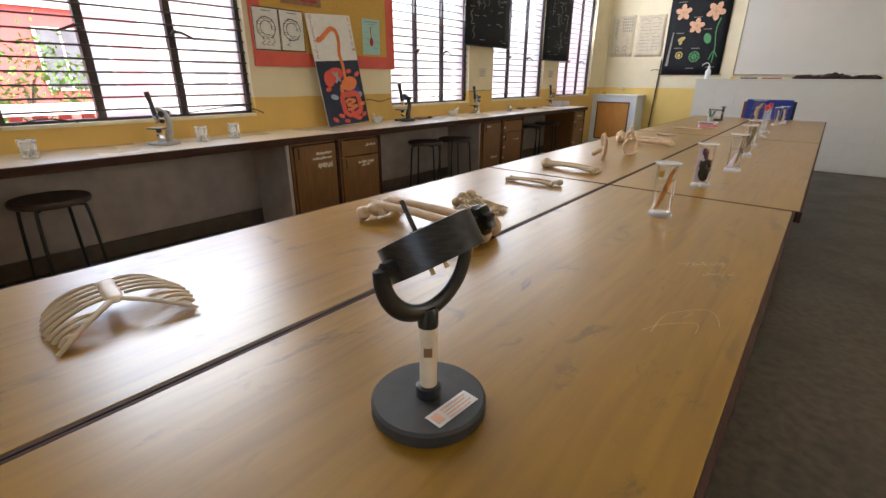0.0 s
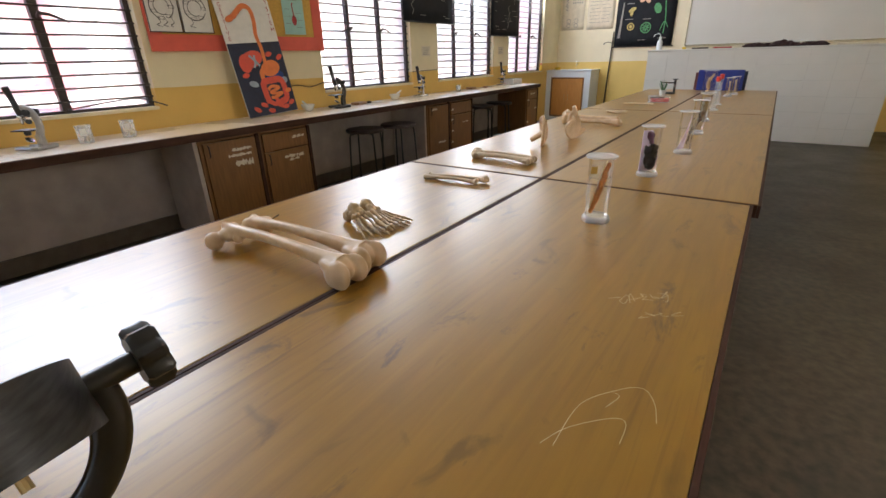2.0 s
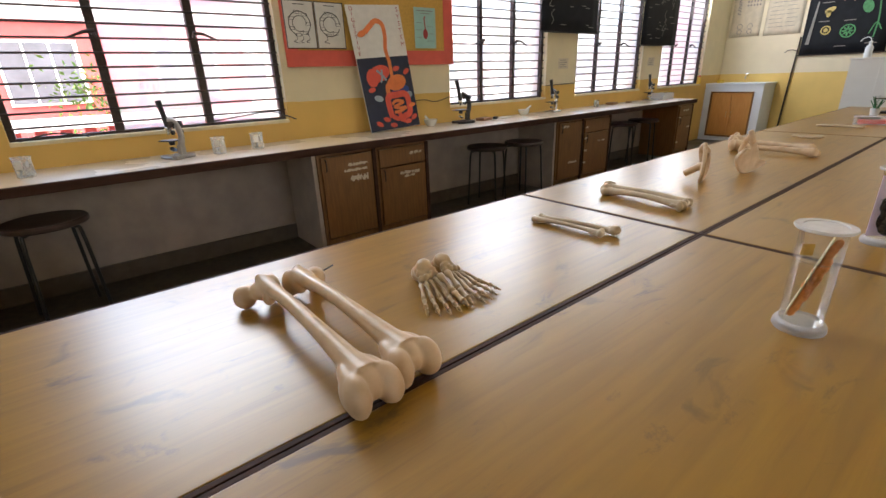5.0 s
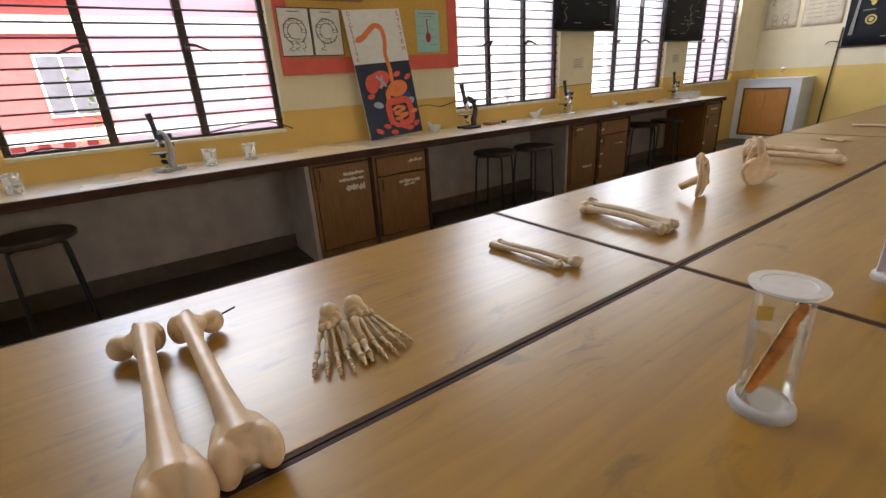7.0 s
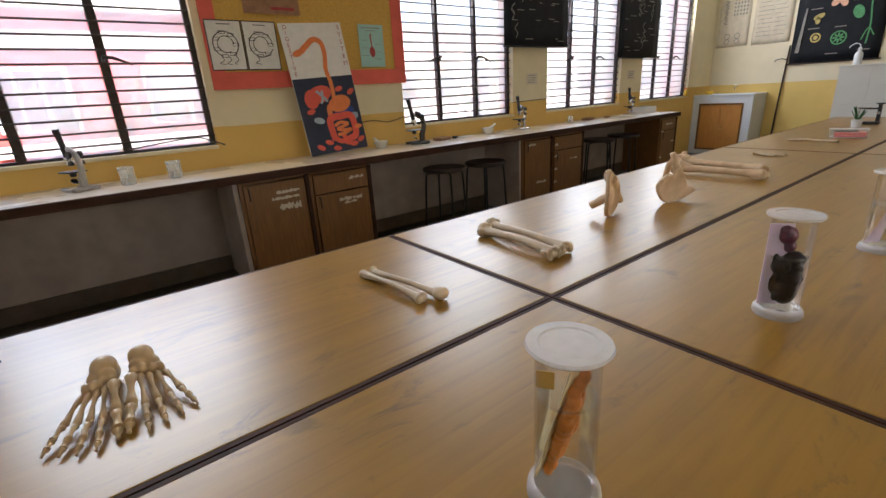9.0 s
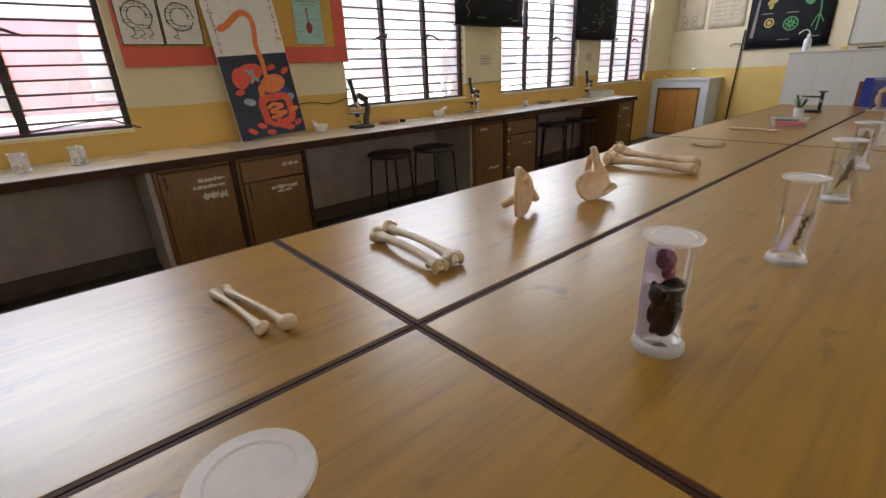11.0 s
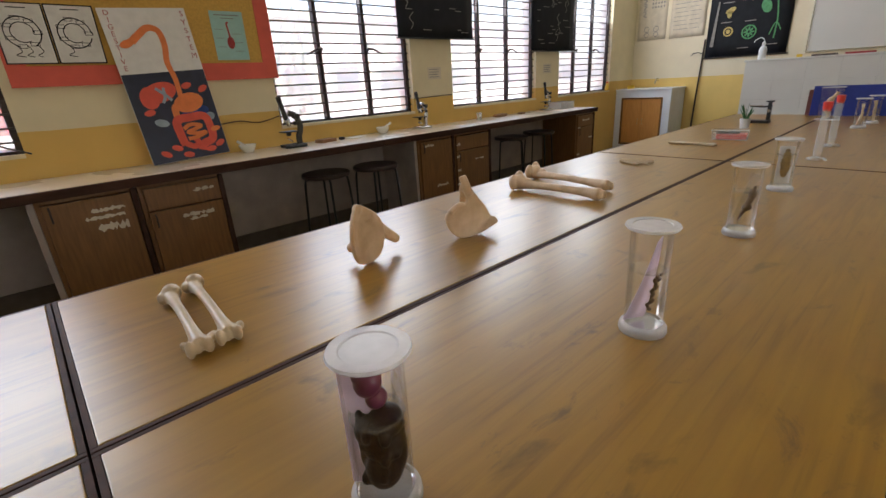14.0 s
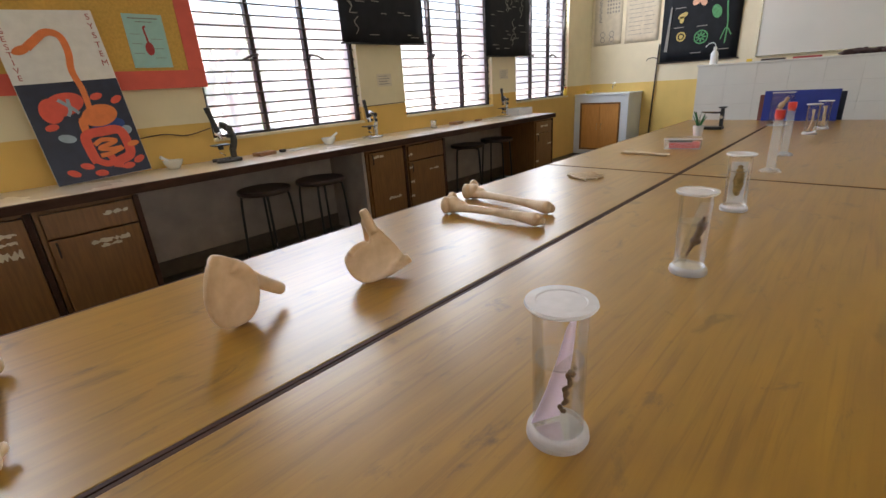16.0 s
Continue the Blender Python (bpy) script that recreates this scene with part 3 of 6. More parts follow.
def organic(name, bm, material, parent=None, voxel=0.004, label="", rounds=6):
    """Joins overlapping lumps into one smooth grown form."""
    ob = part(name, bm, material, parent, label)
    r = ob.modifiers.new("fuse", "REMESH")
    r.mode, r.voxel_size, r.use_smooth_shade = "VOXEL", voxel, True
    if rounds:
        sm = ob.modifiers.new("soften", "SMOOTH")
        sm.factor, sm.iterations = 0.5, rounds
    return ob


def place(ob, m, label, category, group=""):
    ob.matrix_basis = m
    return tagged(ob, label, category, group)


# ---- demonstration counter tiles ----
tw, th = 0.294, 0.2067
for r in range(6):
    for c in range(10):
        x0 = -1.06 + c * tw
        if r == 0 and c == 0:
            tile0 = part("tile", box(0.0005, tw - 0.0005, 0, 0.013, 0.0005, th - 0.0005, 0.0007), M_TILE, demo)
            tile0.matrix_basis = pose(x0, DY, 0.005)
        else:
            tl = new("tile", tile0.data)
            tl.parent = demo
            tl.matrix_basis = pose(x0, DY + random.uniform(0, 0.0008), 0.005 + r * th)

# ---- sink unit ----
SY = 7.62
sink = thing("sink_unit", (0, 0, 0), 0, "whitewashed masonry sink unit with double wooden doors", "sink unit")
bodybm = bmesh.new()
box(WX + 0.004, -3.07, SY, FY - 0.004, 0, 0.93, bm=bodybm)
box(-2.40, -2.28, SY, FY - 0.004, 0, 0.93, bm=bodybm)
box(-3.07, -2.40, SY, FY - 0.004, 0.82, 0.93, bm=bodybm)
box(-3.07, -2.40, SY, FY - 0.004, 0.0, 0.07, bm=bodybm)
part("body", bodybm, M_WHITE, sink)
part("ledge", box(WX + 0.004, -2.265, SY - 0.015, FY - 0.004, 0.93, 0.955, 0.004), M_WHITE, sink)
fr = bmesh.new()
box(-3.07, -3.045, SY - 0.008, SY + 0.03, 0.07, 0.82, bm=fr)
box(-2.425, -2.40, SY - 0.008, SY + 0.03, 0.07, 0.82, bm=fr)
box(-3.045, -2.425, SY - 0.008, SY + 0.03, 0.795, 0.82, bm=fr)
box(-3.045, -2.425, SY - 0.008, SY + 0.03, 0.07, 0.095, bm=fr)
part("door_frame", fr, M_CAB, sink)
for k, (a, b) in enumerate(((-3.043, -2.737), (-2.733, -2.427))):
    d = part("door", box(a, b, SY + 0.002, SY + 0.02, 0.097, 0.793, 0.002), M_DOOR, sink)
    hx = b - 0.035 if k == 0 else a + 0.035
    part("handle", tube([(hx, SY + 0.001, 0.49), (hx, SY - 0.022, 0.485), (hx, SY - 0.022, 0.41), (hx, SY + 0.001, 0.405)], 0.006, 8), M_BRASS, d, "brass pull handle")
tap = thing("water_tap", (-2.72, FY - 0.004, 1.06), 0, "small brass water tap on the wall above the sink", "tap")
tb = tube([(0, 0, 0), (0, -0.09, 0.0), (0, -0.12, -0.01), (0, -0.125, -0.05)], [0.012, 0.012, 0.011, 0.010], 10)
part("spout", tb, M_CHROME, tap)
part("handle", tube([(-0.03, -0.07, 0.035), (0.03, -0.07, 0.035)], 0.006, 8, tube([(0, -0.07, 0), (0, -0.07, 0.035)], 0.006, 8)), M_CHROME, tap)
soap = thing("plastic_tub", (-3.02, 7.80, 0.955), 0, "yellow plastic tub on the sink ledge", "tub")
part("bowl", lathe([(0, 0), (0.05, 0), (0.065, 0.05), (0.062, 0.05), (0.047, 0.004), (0, 0.004)], 20), M_YELLOWPL, soap, smooth=40)
bot = thing("yellow_bottle", (-3.13, 7.2, SILL + 0.012), 0, "small yellow plastic bottle standing on the window sill", "bottle")
part("body", lathe([(0, 0), (0.028, 0), (0.03, 0.01), (0.03, 0.07), (0.012, 0.095), (0.012, 0.11), (0, 0.11)], 18), M_YELLOWPL, bot, smooth=40)
part("cap", lathe([(0, 0.11), (0.014, 0.11), (0.014, 0.135), (0, 0.135)], 16), M_REDPL, bot)

# ---- front wall ----
def sheet(name, at, rz, w, h, material, label, category, thick=0.004, curl=0.0):
    t = thing(name, at, rz, label, category)
    bm = bmesh.new()
    n_u, n_v = 8, 8
    grid = [[bm.verts.new((thick + curl * math.sin(math.pi * i / n_u) * (1 - j / n_v) + 0.4 * curl * math.sin(5 * i + 3 * j), w * i / n_u, h * j / n_v)) for j in range(n_v + 1)] for i in range(n_u + 1)]
    for i in range(n_u):
        for j in range(n_v):
            bm.faces.new((grid[i][j], grid[i + 1][j], grid[i + 1][j + 1], grid[i][j + 1]))
    sh = part("sheet", bm, material, t, smooth=60)
    so = sh.modifiers.new("thickness", "SOLIDIFY")
    so.thickness, so.offset = 0.002, -1
    return t


c1 = sheet("wall_chart", (-3.14, FY - 0.002, 1.69), -90, 0.46, 0.76, M_OLDPAPER, "yellowed paper chart with faded line drawings", "wall chart")
bm = bmesh.new()
for k in range(4):
    ribbon([(0.07, 0.70 - k * 0.09), (0.12, 0.68 - k * 0.09), (0.08, 0.64 - k * 0.09), (0.13, 0.62 - k * 0.09)], 0.012, 0.009, bm)
for r in range(5):
    for c in range(5):
        oval(0.22 + c * 0.045, 0.70 - r * 0.055, 0.013, 0.017, 0.009, 0, bm, 10)
for k in range(2):
    ring(0.15 + k * 0.15, 0.16, 0.04, 0.008, 0.009, bm)
    ring(0.15 + k * 0.15, 0.08, 0.035, 0.008, 0.009, bm)
prints("print", bm, M_GREYINK, c1)
c2 = sheet("wall_chart", (-2.62, FY - 0.002, 1.68), -90, 0.52, 0.75, M_OLDPAPER, "pale paper chart with faint printed lines", "wall chart")
bm = bmesh.new()
for r in range(9):
    rect(0.05, 0.05 + 0.18 + 0.02 * (r % 3), 0.60 - r * 0.06, 0.606 - r * 0.06, 0.009, bm)
    rect(0.28, 0.44 - 0.03 * (r % 2), 0.60 - r * 0.06, 0.606 - r * 0.06, 0.009, bm)
ribbon([(0.06, 0.66), (0.15, 0.68), (0.2, 0.64), (0.3, 0.71), (0.44, 0.66)], 0.006, 0.009, bm)
prints("print", bm, M_GREYINK, c2)

fl = sheet("flower_chart", (-2.05, FY - 0.002, 1.35), -90, 1.03, 1.35, M_BLACKCLOTH, "black vinyl flower chart with peach blossoms and green sections", "wall chart", 0.012, 0.012)
def blossom(u, v, r, rot):
    bm = bmesh.new()
    for k in range(5):
        a = rot + k * 72
        oval(u + 0.6 * r * math.cos(radians(a)), v + 0.6 * r * math.sin(radians(a)), r * 0.55, r * 0.36, 0.034, a, bm, 14)
    b = part("blossom", bm, M_PETAL, fl, "peach printed blossom")
    part("stamens", oval(u, v, r * 0.2, r * 0.2, 0.0355), M_YELLOWPRINT, b)
blossom(0.24, 1.08, 0.125, 20)
blossom(0.78, 1.07, 0.14, 60)
blossom(0.50, 0.84, 0.12, 10)
bm = bmesh.new()
ring(0.55, 0.31, 0.085, 0.018, 0.034, bm)
for k in range(8):
    a = k * 45
    oval(0.55 + 0.042 * math.cos(radians(a)), 0.31 + 0.042 * math.sin(radians(a)), 0.03, 0.012, 0.034, a, bm, 10)
oval(0.72, 0.62, 0.06, 0.09, 0.034, 20, bm)
ribbon([(0.86, 0.2), (0.87, 0.45), (0.84, 0.75), (0.88, 0.95)], 0.018, 0.034, bm)
ribbon([(0.80, 0.25), (0.86, 0.40), (0.93, 0.30)], 0.014, 0.034, bm)
prints("print", bm, M_GREENPRINT, fl)
bm = bmesh.new()
oval(0.28, 0.62, 0.07, 0.035, 0.034, 25, bm)
oval(0.27, 0.57, 0.03, 0.05, 0.034, 0, bm)
ring(0.28, 0.34, 0.055, 0.02, 0.034, bm)
oval(0.28, 0.34, 0.03, 0.03, 0.034, 0, bm)
prints("print", bm, M_YELLOWPRINT, fl)
bm = bmesh.new()
part("stem_print", ribbon([(0.08, 0.15), (0.10, 0.45), (0.12, 0.75)], (0.05, 0.02), 0.034), M_GREYINK, fl)
for u, v in ((0.24, 0.46), (0.24, 0.72), (0.55, 0.45), (0.70, 0.77), (0.5, 0.98), (0.2, 1.25), (0.6, 1.27), (0.85, 0.12), (0.5, 0.1)):
    part("caption", rect(u - 0.07, u + 0.07, v, v + 0.012, 0.034), M_GREYINK, fl)
bm.free()
part("batten", tube([(0.02, -0.04, -0.005), (0.02, 1.06, -0.005)], 0.009, 8), M_STEEL, fl)

rod = thing("wooden_pole", (-2.12, FY - 0.05, 0.0), 0, "dark wooden pole leaning at the wall", "pole")
part("shaft", tube([(0.0, 0, 0.0), (0.02, 0.02, 0.8), (0.05, 0.035, 1.62)], [0.013, 0.012, 0.010], 10), M_STOOL, rod)
part("hook", tube([(0.035, 0.02, 1.42), (-0.02, 0.015, 1.44), (-0.09, 0.01, 1.43), (-0.12, 0.01, 1.40)], 0.006, 8), M_STEEL, rod)

wb = thing("whiteboard", (-0.80, FY - 0.002, 1.33), -90, "large white enamel board with thin aluminium frame", "whiteboard")
part("panel", box(0.004, 0.022, 0.015, 3.18, 0.015, 1.30), M_BOARD, wb)
fb = bmesh.new()
box(0.004, 0.03, 0, 0.015, 0, 1.315, bm=fb)
box(0.004, 0.03, 3.18, 3.195, 0, 1.315, bm=fb)
box(0.004, 0.03, 0.015, 3.18, 0, 0.015, bm=fb)
box(0.004, 0.03, 0.015, 3.18, 1.30, 1.315, bm=fb)
part("board_frame", fb, M_CHROME, wb)

# things on the demonstration counter
wbt = thing("wash_bottle", (-0.93, DY + 0.09, DT), 0, "white plastic wash bottle with bent spout", "bottle")
part("body", lathe([(0, 0), (0.036, 0), (0.04, 0.006), (0.04, 0.11), (0.03, 0.135), (0.016, 0.148), (0.016, 0.16), (0, 0.16)], 24), M_BOTTLE, wbt, smooth=40)
part("cap", lathe([(0, 0.16), (0.019, 0.16), (0.019, 0.182), (0.008, 0.19), (0, 0.19)], 18), M_BOTTLE, wbt, smooth=40)
part("spout", tube(smooth_line([(0, 0, 0.185), (-0.005, 0, 0.215), (-0.04, 0, 0.235), (-0.085, 0, 0.215), (-0.10, 0, 0.19)], 5), 0.005, 8), M_BOTTLE, wbt, smooth=60)
def duster(x, w, h, seed):
    random.seed(seed)
    bm = bmesh.new()
    for k in range(26):
        f = random.uniform(-0.5, 0.5)
        ball((f * w, random.uniform(-0.05, 0.05), h * 0.28 * (1.1 - 1.6 * abs(f))), (w * random.uniform(0.10, 0.3), random.uniform(0.008, 0.03), h * random.uniform(0.08, 0.4)), bm, rz=random.uniform(-40, 40), ry=random.uniform(-22, 22), seg=10)
    tube([(-w * 0.45, 0, 0.03), (-w * 0.6, 0.01, 0.012), (-w * 0.68, -0.01, 0.008)], [0.02, 0.01, 0.006], 8, bm)
    ob = organic("duster_cloth", bm, M_CLOTH, None, 0.005, "", 1)
    return place(ob, pose(x, DY + 0.12, DT + 0.004), "crumpled dark duster cloth on the counter", "cloth", "dusters on the counter")
duster(0.36, 0.26, 0.09, 3)
duster(0.66, 0.28, 0.13, 4)
duster(0.98, 0.30, 0.08, 5)
for x, w_, m_ in ((-0.57, 0.05, M_YELLOWPL), (-0.35, 0.22, M_STOOL), (-0.06, 0.24, M_MAROON), (1.45, 0.4, M_OLDPAPER)):
    z_ = 0.03 if w_ < 0.1 else 0.018
    st = part("board_duster" if w_ < 0.1 else "wooden_strip", box(-w_ / 2, w_ / 2, -0.02, 0.02, 0, z_, 0.003), m_)
    place(st, pose(x, DY + 0.07, DT), "small yellow board duster on the counter" if w_ < 0.1 else "flat painted wooden strip lying on the counter", "duster" if w_ < 0.1 else "strip")

# ---- notice board on the window wall ----
nb = thing("notice_board", (WX + 0.002, 0.12, 1.345), 0, "ochre felt notice board with a wide red border", "notice board")
BW, BH = 1.66, 1.15
part("panel", box(0, 0.014, 0.1, BW - 0.11, 0.12, BH - 0.1), M_FELT, nb)
for nm, a in (("border", (0, BW, 0, 0.12)), ("border", (0, BW, BH - 0.1, BH)), ("border", (0, 0.10, 0.12, BH - 0.1)), ("border", (BW - 0.11, BW, 0.12, BH - 0.1))):
    part(nm, box(0, 0.018, a[0], a[1], a[2], a[3], 0.002), M_RED, nb, "red card border")
for k in range(2):
    pc = thing("line_drawing", (WX + 0.022, 0.135 + k * 0.25, 1.475), 0, "black outlined white drawing sheet of a round diagram", "drawing", "pair of drawing sheets")
    part("sheet", box(0, 0.002, 0, 0.246, 0, 0.335), M_PAPER, pc)
    bm = bmesh.new()
    for a in ((0, 0.246, 0, 0.007), (0, 0.246, 0.328, 0.335), (0, 0.007, 0.007, 0.328), (0.239, 0.246, 0.007, 0.328)):
        rect(*a, 0.0032, bm)
    part("outline", bm, M_INK, pc)
    bm = bmesh.new()
    ring(0.12, 0.175, 0.085, 0.006, 0.0032, bm, -60 if k == 0 else 0, 250 if k == 0 else 340)
    ring(0.12, 0.175, 0.055, 0.005, 0.0032, bm, 0, 300)
    random.seed(11 + k)
    for j in range(7):
        a = j * 51
        u, v = 0.12 + 0.07 * math.cos(radians(a)), 0.175 + 0.08 * math.sin(radians(a))
        for q in ((u - 0.022, u + 0.022, v - 0.011, v - 0.008), (u - 0.022, u + 0.022, v + 0.008, v + 0.011), (u - 0.022, u - 0.019, v - 0.008, v + 0.008), (u + 0.019, u + 0.022, v - 0.008, v + 0.008)):
            rect(*q, 0.0034, bm)
    for j in range(3 if k == 0 else 1):
        ribbon([(0.07 + j * 0.05, 0.11), (0.09 + j * 0.05, 0.07), (0.06 + j * 0.05, 0.05), (0.10 + j * 0.04, 0.04)], 0.004, 0.0034, bm)
    rect(0.08, 0.17, 0.305, 0.310, 0.0034, bm)
    part("drawing", bm, M_INK, pc)
cy = thing("cyan_sheet", (WX + 0.022, 1.33, 1.485), 0, "pale cyan sheet with a small red instrument drawing", "notice sheet")
part("sheet", box(0, 0.002, 0, 0.24, 0, 0.335), M_CYAN, cy)
bm = oval(0.12, 0.12, 0.027, 0.042, 0.0034)
ribbon([(0.12, 0.15), (0.115, 0.20), (0.11, 0.25), (0.125, 0.26)], 0.012, 0.0034, bm)
part("drawing", bm, M_MAROON, cy)
bm = bmesh.new()
rect(0.03, 0.21, 0.305, 0.312, 0.0032, bm)
rect(0.07, 0.17, 0.285, 0.290, 0.0032, bm)
for j in range(6):
    rect(0.02 + 0.12 * (j % 2), 0.08 + 0.13 * (j % 2), 0.21 - 0.03 * j, 0.213 - 0.03 * j, 0.0032, bm)
prints("print", bm, M_GREYINK, cy)
bc = thing("brown_card", (WX + 0.022, 0.42, 1.86), 0, "brown card with a faded print on the notice board", "notice sheet")
part("sheet", box(0, 0.003, 0, 0.42, 0, 0.26), M_BOXWOOD, bc)
part("print", rect(0.2, 0.38, 0.03, 0.05, 0.0042), M_MAROON, bc)

# ---- poster of the gut leaning on the wall ----
PW, PH = 0.52, 1.01
gut = thing("digestive_poster", (WX + 0.19, 0.715, CT + 0.003), 0, "painted digestive system poster leaning against the wall", "poster")
gut.matrix_basis = pose(WX + 0.19, 0.70, CT + 0.003) @ pose(0, 0, 0, 3.0, -9, 0)
part("board", box(-0.007, 0, 0, PW, 0, PH, 0.001), M_PAPER, gut)
part("dark_ground", rect(0.002, PW - 0.002, 0.002, 0.60, 0.0015), M_NAVY, gut)
bm = bmesh.new()
ribbon([(0.13, 0.80), (0.18, 0.84), (0.25, 0.885), (0.31, 0.86), (0.32, 0.77), (0.30, 0.66), (0.315, 0.55), (0.312, 0.43)], (0.045, 0.032), 0.003, bm)
oval(0.10, 0.79, 0.045, 0.024, 0.003, 20, bm)
oval(0.35, 0.385, 0.10, 0.065, 0.003, 12, bm, 28)
ribbon([(0.30, 0.37), (0.255, 0.36), (0.245, 0.30), (0.25, 0.25)], (0.06, 0.03), 0.0032, bm)
part("gullet_and_stomach", bm, M_ORANGE, gut)
bm = bmesh.new()
oval(0.19, 0.47, 0.11, 0.065, 0.003, 15, bm, 24)
oval(0.12, 0.44, 0.06, 0.075, 0.0032, -10, bm, 20)
part("liver", bm, M_SCARLET, gut)
bm = bmesh.new()
ribbon([(0.24, 0.10), (0.23, 0.17), (0.235, 0.27), (0.33, 0.285), (0.42, 0.28), (0.44, 0.20), (0.43, 0.12), (0.36, 0.09), (0.34, 0.05)], 0.055, 0.0035, bm)
ribbon([(0.235, 0.12), (0.29, 0.085), (0.33, 0.10), (0.31, 0.15)], 0.04, 0.0035, bm)
part("large_bowel", bm, M_SCARLET, gut)
bm = bmesh.new()
ribbon([(0.26, 0.21), (0.31, 0.235), (0.38, 0.22), (0.33, 0.20), (0.28, 0.185), (0.34, 0.17), (0.40, 0.17), (0.33, 0.145), (0.27, 0.14)], 0.026, 0.0045, bm)
oval(0.47, 0.185, 0.035, 0.018, 0.0045, 8, bm)
part("small_bowel", bm, M_ORANGE, gut)
for u, v, a in ((0.09, 0.345, 10), (0.37, 0.50, 15), (0.47, 0.47, 30), (0.10, 0.06, -30), (0.24, 0.035, -10), (0.47, 0.08, 25), (0.40, 0.05, 5), (0.18, 0.09, -20)):
    part("cell", oval(u, v, 0.036, 0.020, 0.003, a), M_SCARLET, gut)
bm = bmesh.new()
oval(0.14, 0.27, 0.045, 0.026, 0.003, -15, bm)
oval(0.46, 0.275, 0.035, 0.028, 0.003, 20, bm)
ribbon([(0.17, 0.50), (0.22, 0.45), (0.25, 0.41)], 0.02, 0.0045, bm)
ribbon([(0.22, 0.50), (0.21, 0.43), (0.19, 0.40)], 0.018, 0.0046, bm)
prints("gland", bm, M_BLUEGREY, gut)
part("duct", oval(0.375, 0.315, 0.095, 0.045, 0.0025, 8), M_BLUE, gut)
for k, ch in enumerate("DIGESTIVE"):
    letters(ch, 0.045, 0.98 - k * 0.043, 0.045, 0.002, M_MAROON, gut)
for k, ch in enumerate("SYSTEM"):
    letters(ch, 0.49, 0.97 - k * 0.055, 0.05, 0.002, M_MAROON, gut)

# ---- black charts on the piers ----
for y0, w_, z0, sd in ((3.05, 1.06, 1.67, 1), (5.19, 0.98, 1.55, 2)):
    bn = sheet("black_chart", (WX + 0.035, y0, z0), 0, w_, 1.15, M_BLACKCLOTH, "black hanging chart with faint white line drawings", "wall chart", 0.006, 0.012)
    random.seed(sd)
    bm = bmesh.new()
    for k in range(46):
        u, v = random.uniform(0.08, w_ - 0.17), random.uniform(0.05, 0.95)
        if k % 3 == 0:
            ribbon([(u, v), (u + 0.03, v + 0.05), (u - 0.01, v + 0.10), (u + 0.04, v + 0.15)], 0.008, 0.026, bm)
        else:
            rect(u, u + random.uniform(0.05, 0.13), v, v + 0.007, 0.026, bm)
    prints("print", bm, M_GREYINK, bn)
    part("batten", tube([(0.012, -0.02, -0.004), (0.012, w_ + 0.02, -0.004)], 0.008, 8), M_BLACK, bn)

# small paper notices on the piers and a loose cable along the wall
for y, z in ((3.44, 1.27), (5.52, 1.27)):
    nt_ = thing("small_notice", (WX + 0.001, y, z), 0, "small yellowed notice pasted on the pier", "notice sheet")
    part("sheet", box(0, 0.002, 0, 0.19, 0, 0.12), M_OLDPAPER, nt_)
    bm = bmesh.new()
    for k in range(4):
        rect(0.02, 0.16 - 0.02 * (k % 2), 0.02 + k * 0.025, 0.026 + k * 0.025, 0.0034, bm)
    prints("print", bm, M_GREYINK, nt_)
cable = part("wall_cable", tube(smooth_line([(WX + 0.008, 1.22, 1.02), (WX + 0.008, 1.4, 1.035), (WX + 0.008, 1.55, 1.01), (WX + 0.008, 1.73, 1.045)], 5), 0.004, 6), M_STOOL)
tagged(cable, "thin brown cable sagging along the wall", "cable")
cable = part("wall_cable", tube([(WX + 0.006, 3.22, 1.09), (WX + 0.006, 3.8, 1.10)], 0.004, 6), M_STOOL)
tagged(cable, "thin brown cable sagging along the wall", "cable")
for (a, b, c, d) in (((-3.10, 0.10, 0.965), (-3.12, 0.02, 1.0), (-3.17, -0.10, 1.03), (-3.19, -0.5, 0.99)), ((-3.13, -1.55, 0.97), (-3.14, -1.40, 1.0), (-3.13, -1.28, 0.985), (-3.11, -1.22, 0.97))):
    wr = part("sill_wire", tube(smooth_line([a, b, c, d], 5), 0.0055, 6), M_GREYMET)
    tagged(wr, "loose grey wire trailing over the window sill", "wire")

# ---- paper scraps on the cabinet fronts ----
def scraps(c, w, rows, seed):
    random.seed(seed)
    for v, h, u0, u1 in rows:
        n = max(5, round(30 * (u1 - u0) * w / 0.3))
        top = [(w * (u0 + (u1 - u0) * i / n), v + h * (0.82 + 0.3 * random.random() ** 2 - 0.35 * (random.random() < 0.2))) for i in range(n + 1)]
        low = [(w * (u0 + (u1 - u0) * i / n), v + h * (0.05 + 0.35 * random.random() ** 2 + 0.25 * (random.random() < 0.2))) for i in range(n, -1, -1)]
        top[0] = (top[0][0], v + h * 0.6)
        low[-1] = (low[-1][0], v + h * 0.4)
        part("paper_scrap", flat(top + low, 0.0175), M_OLDPAPER, c, "torn white paper label")


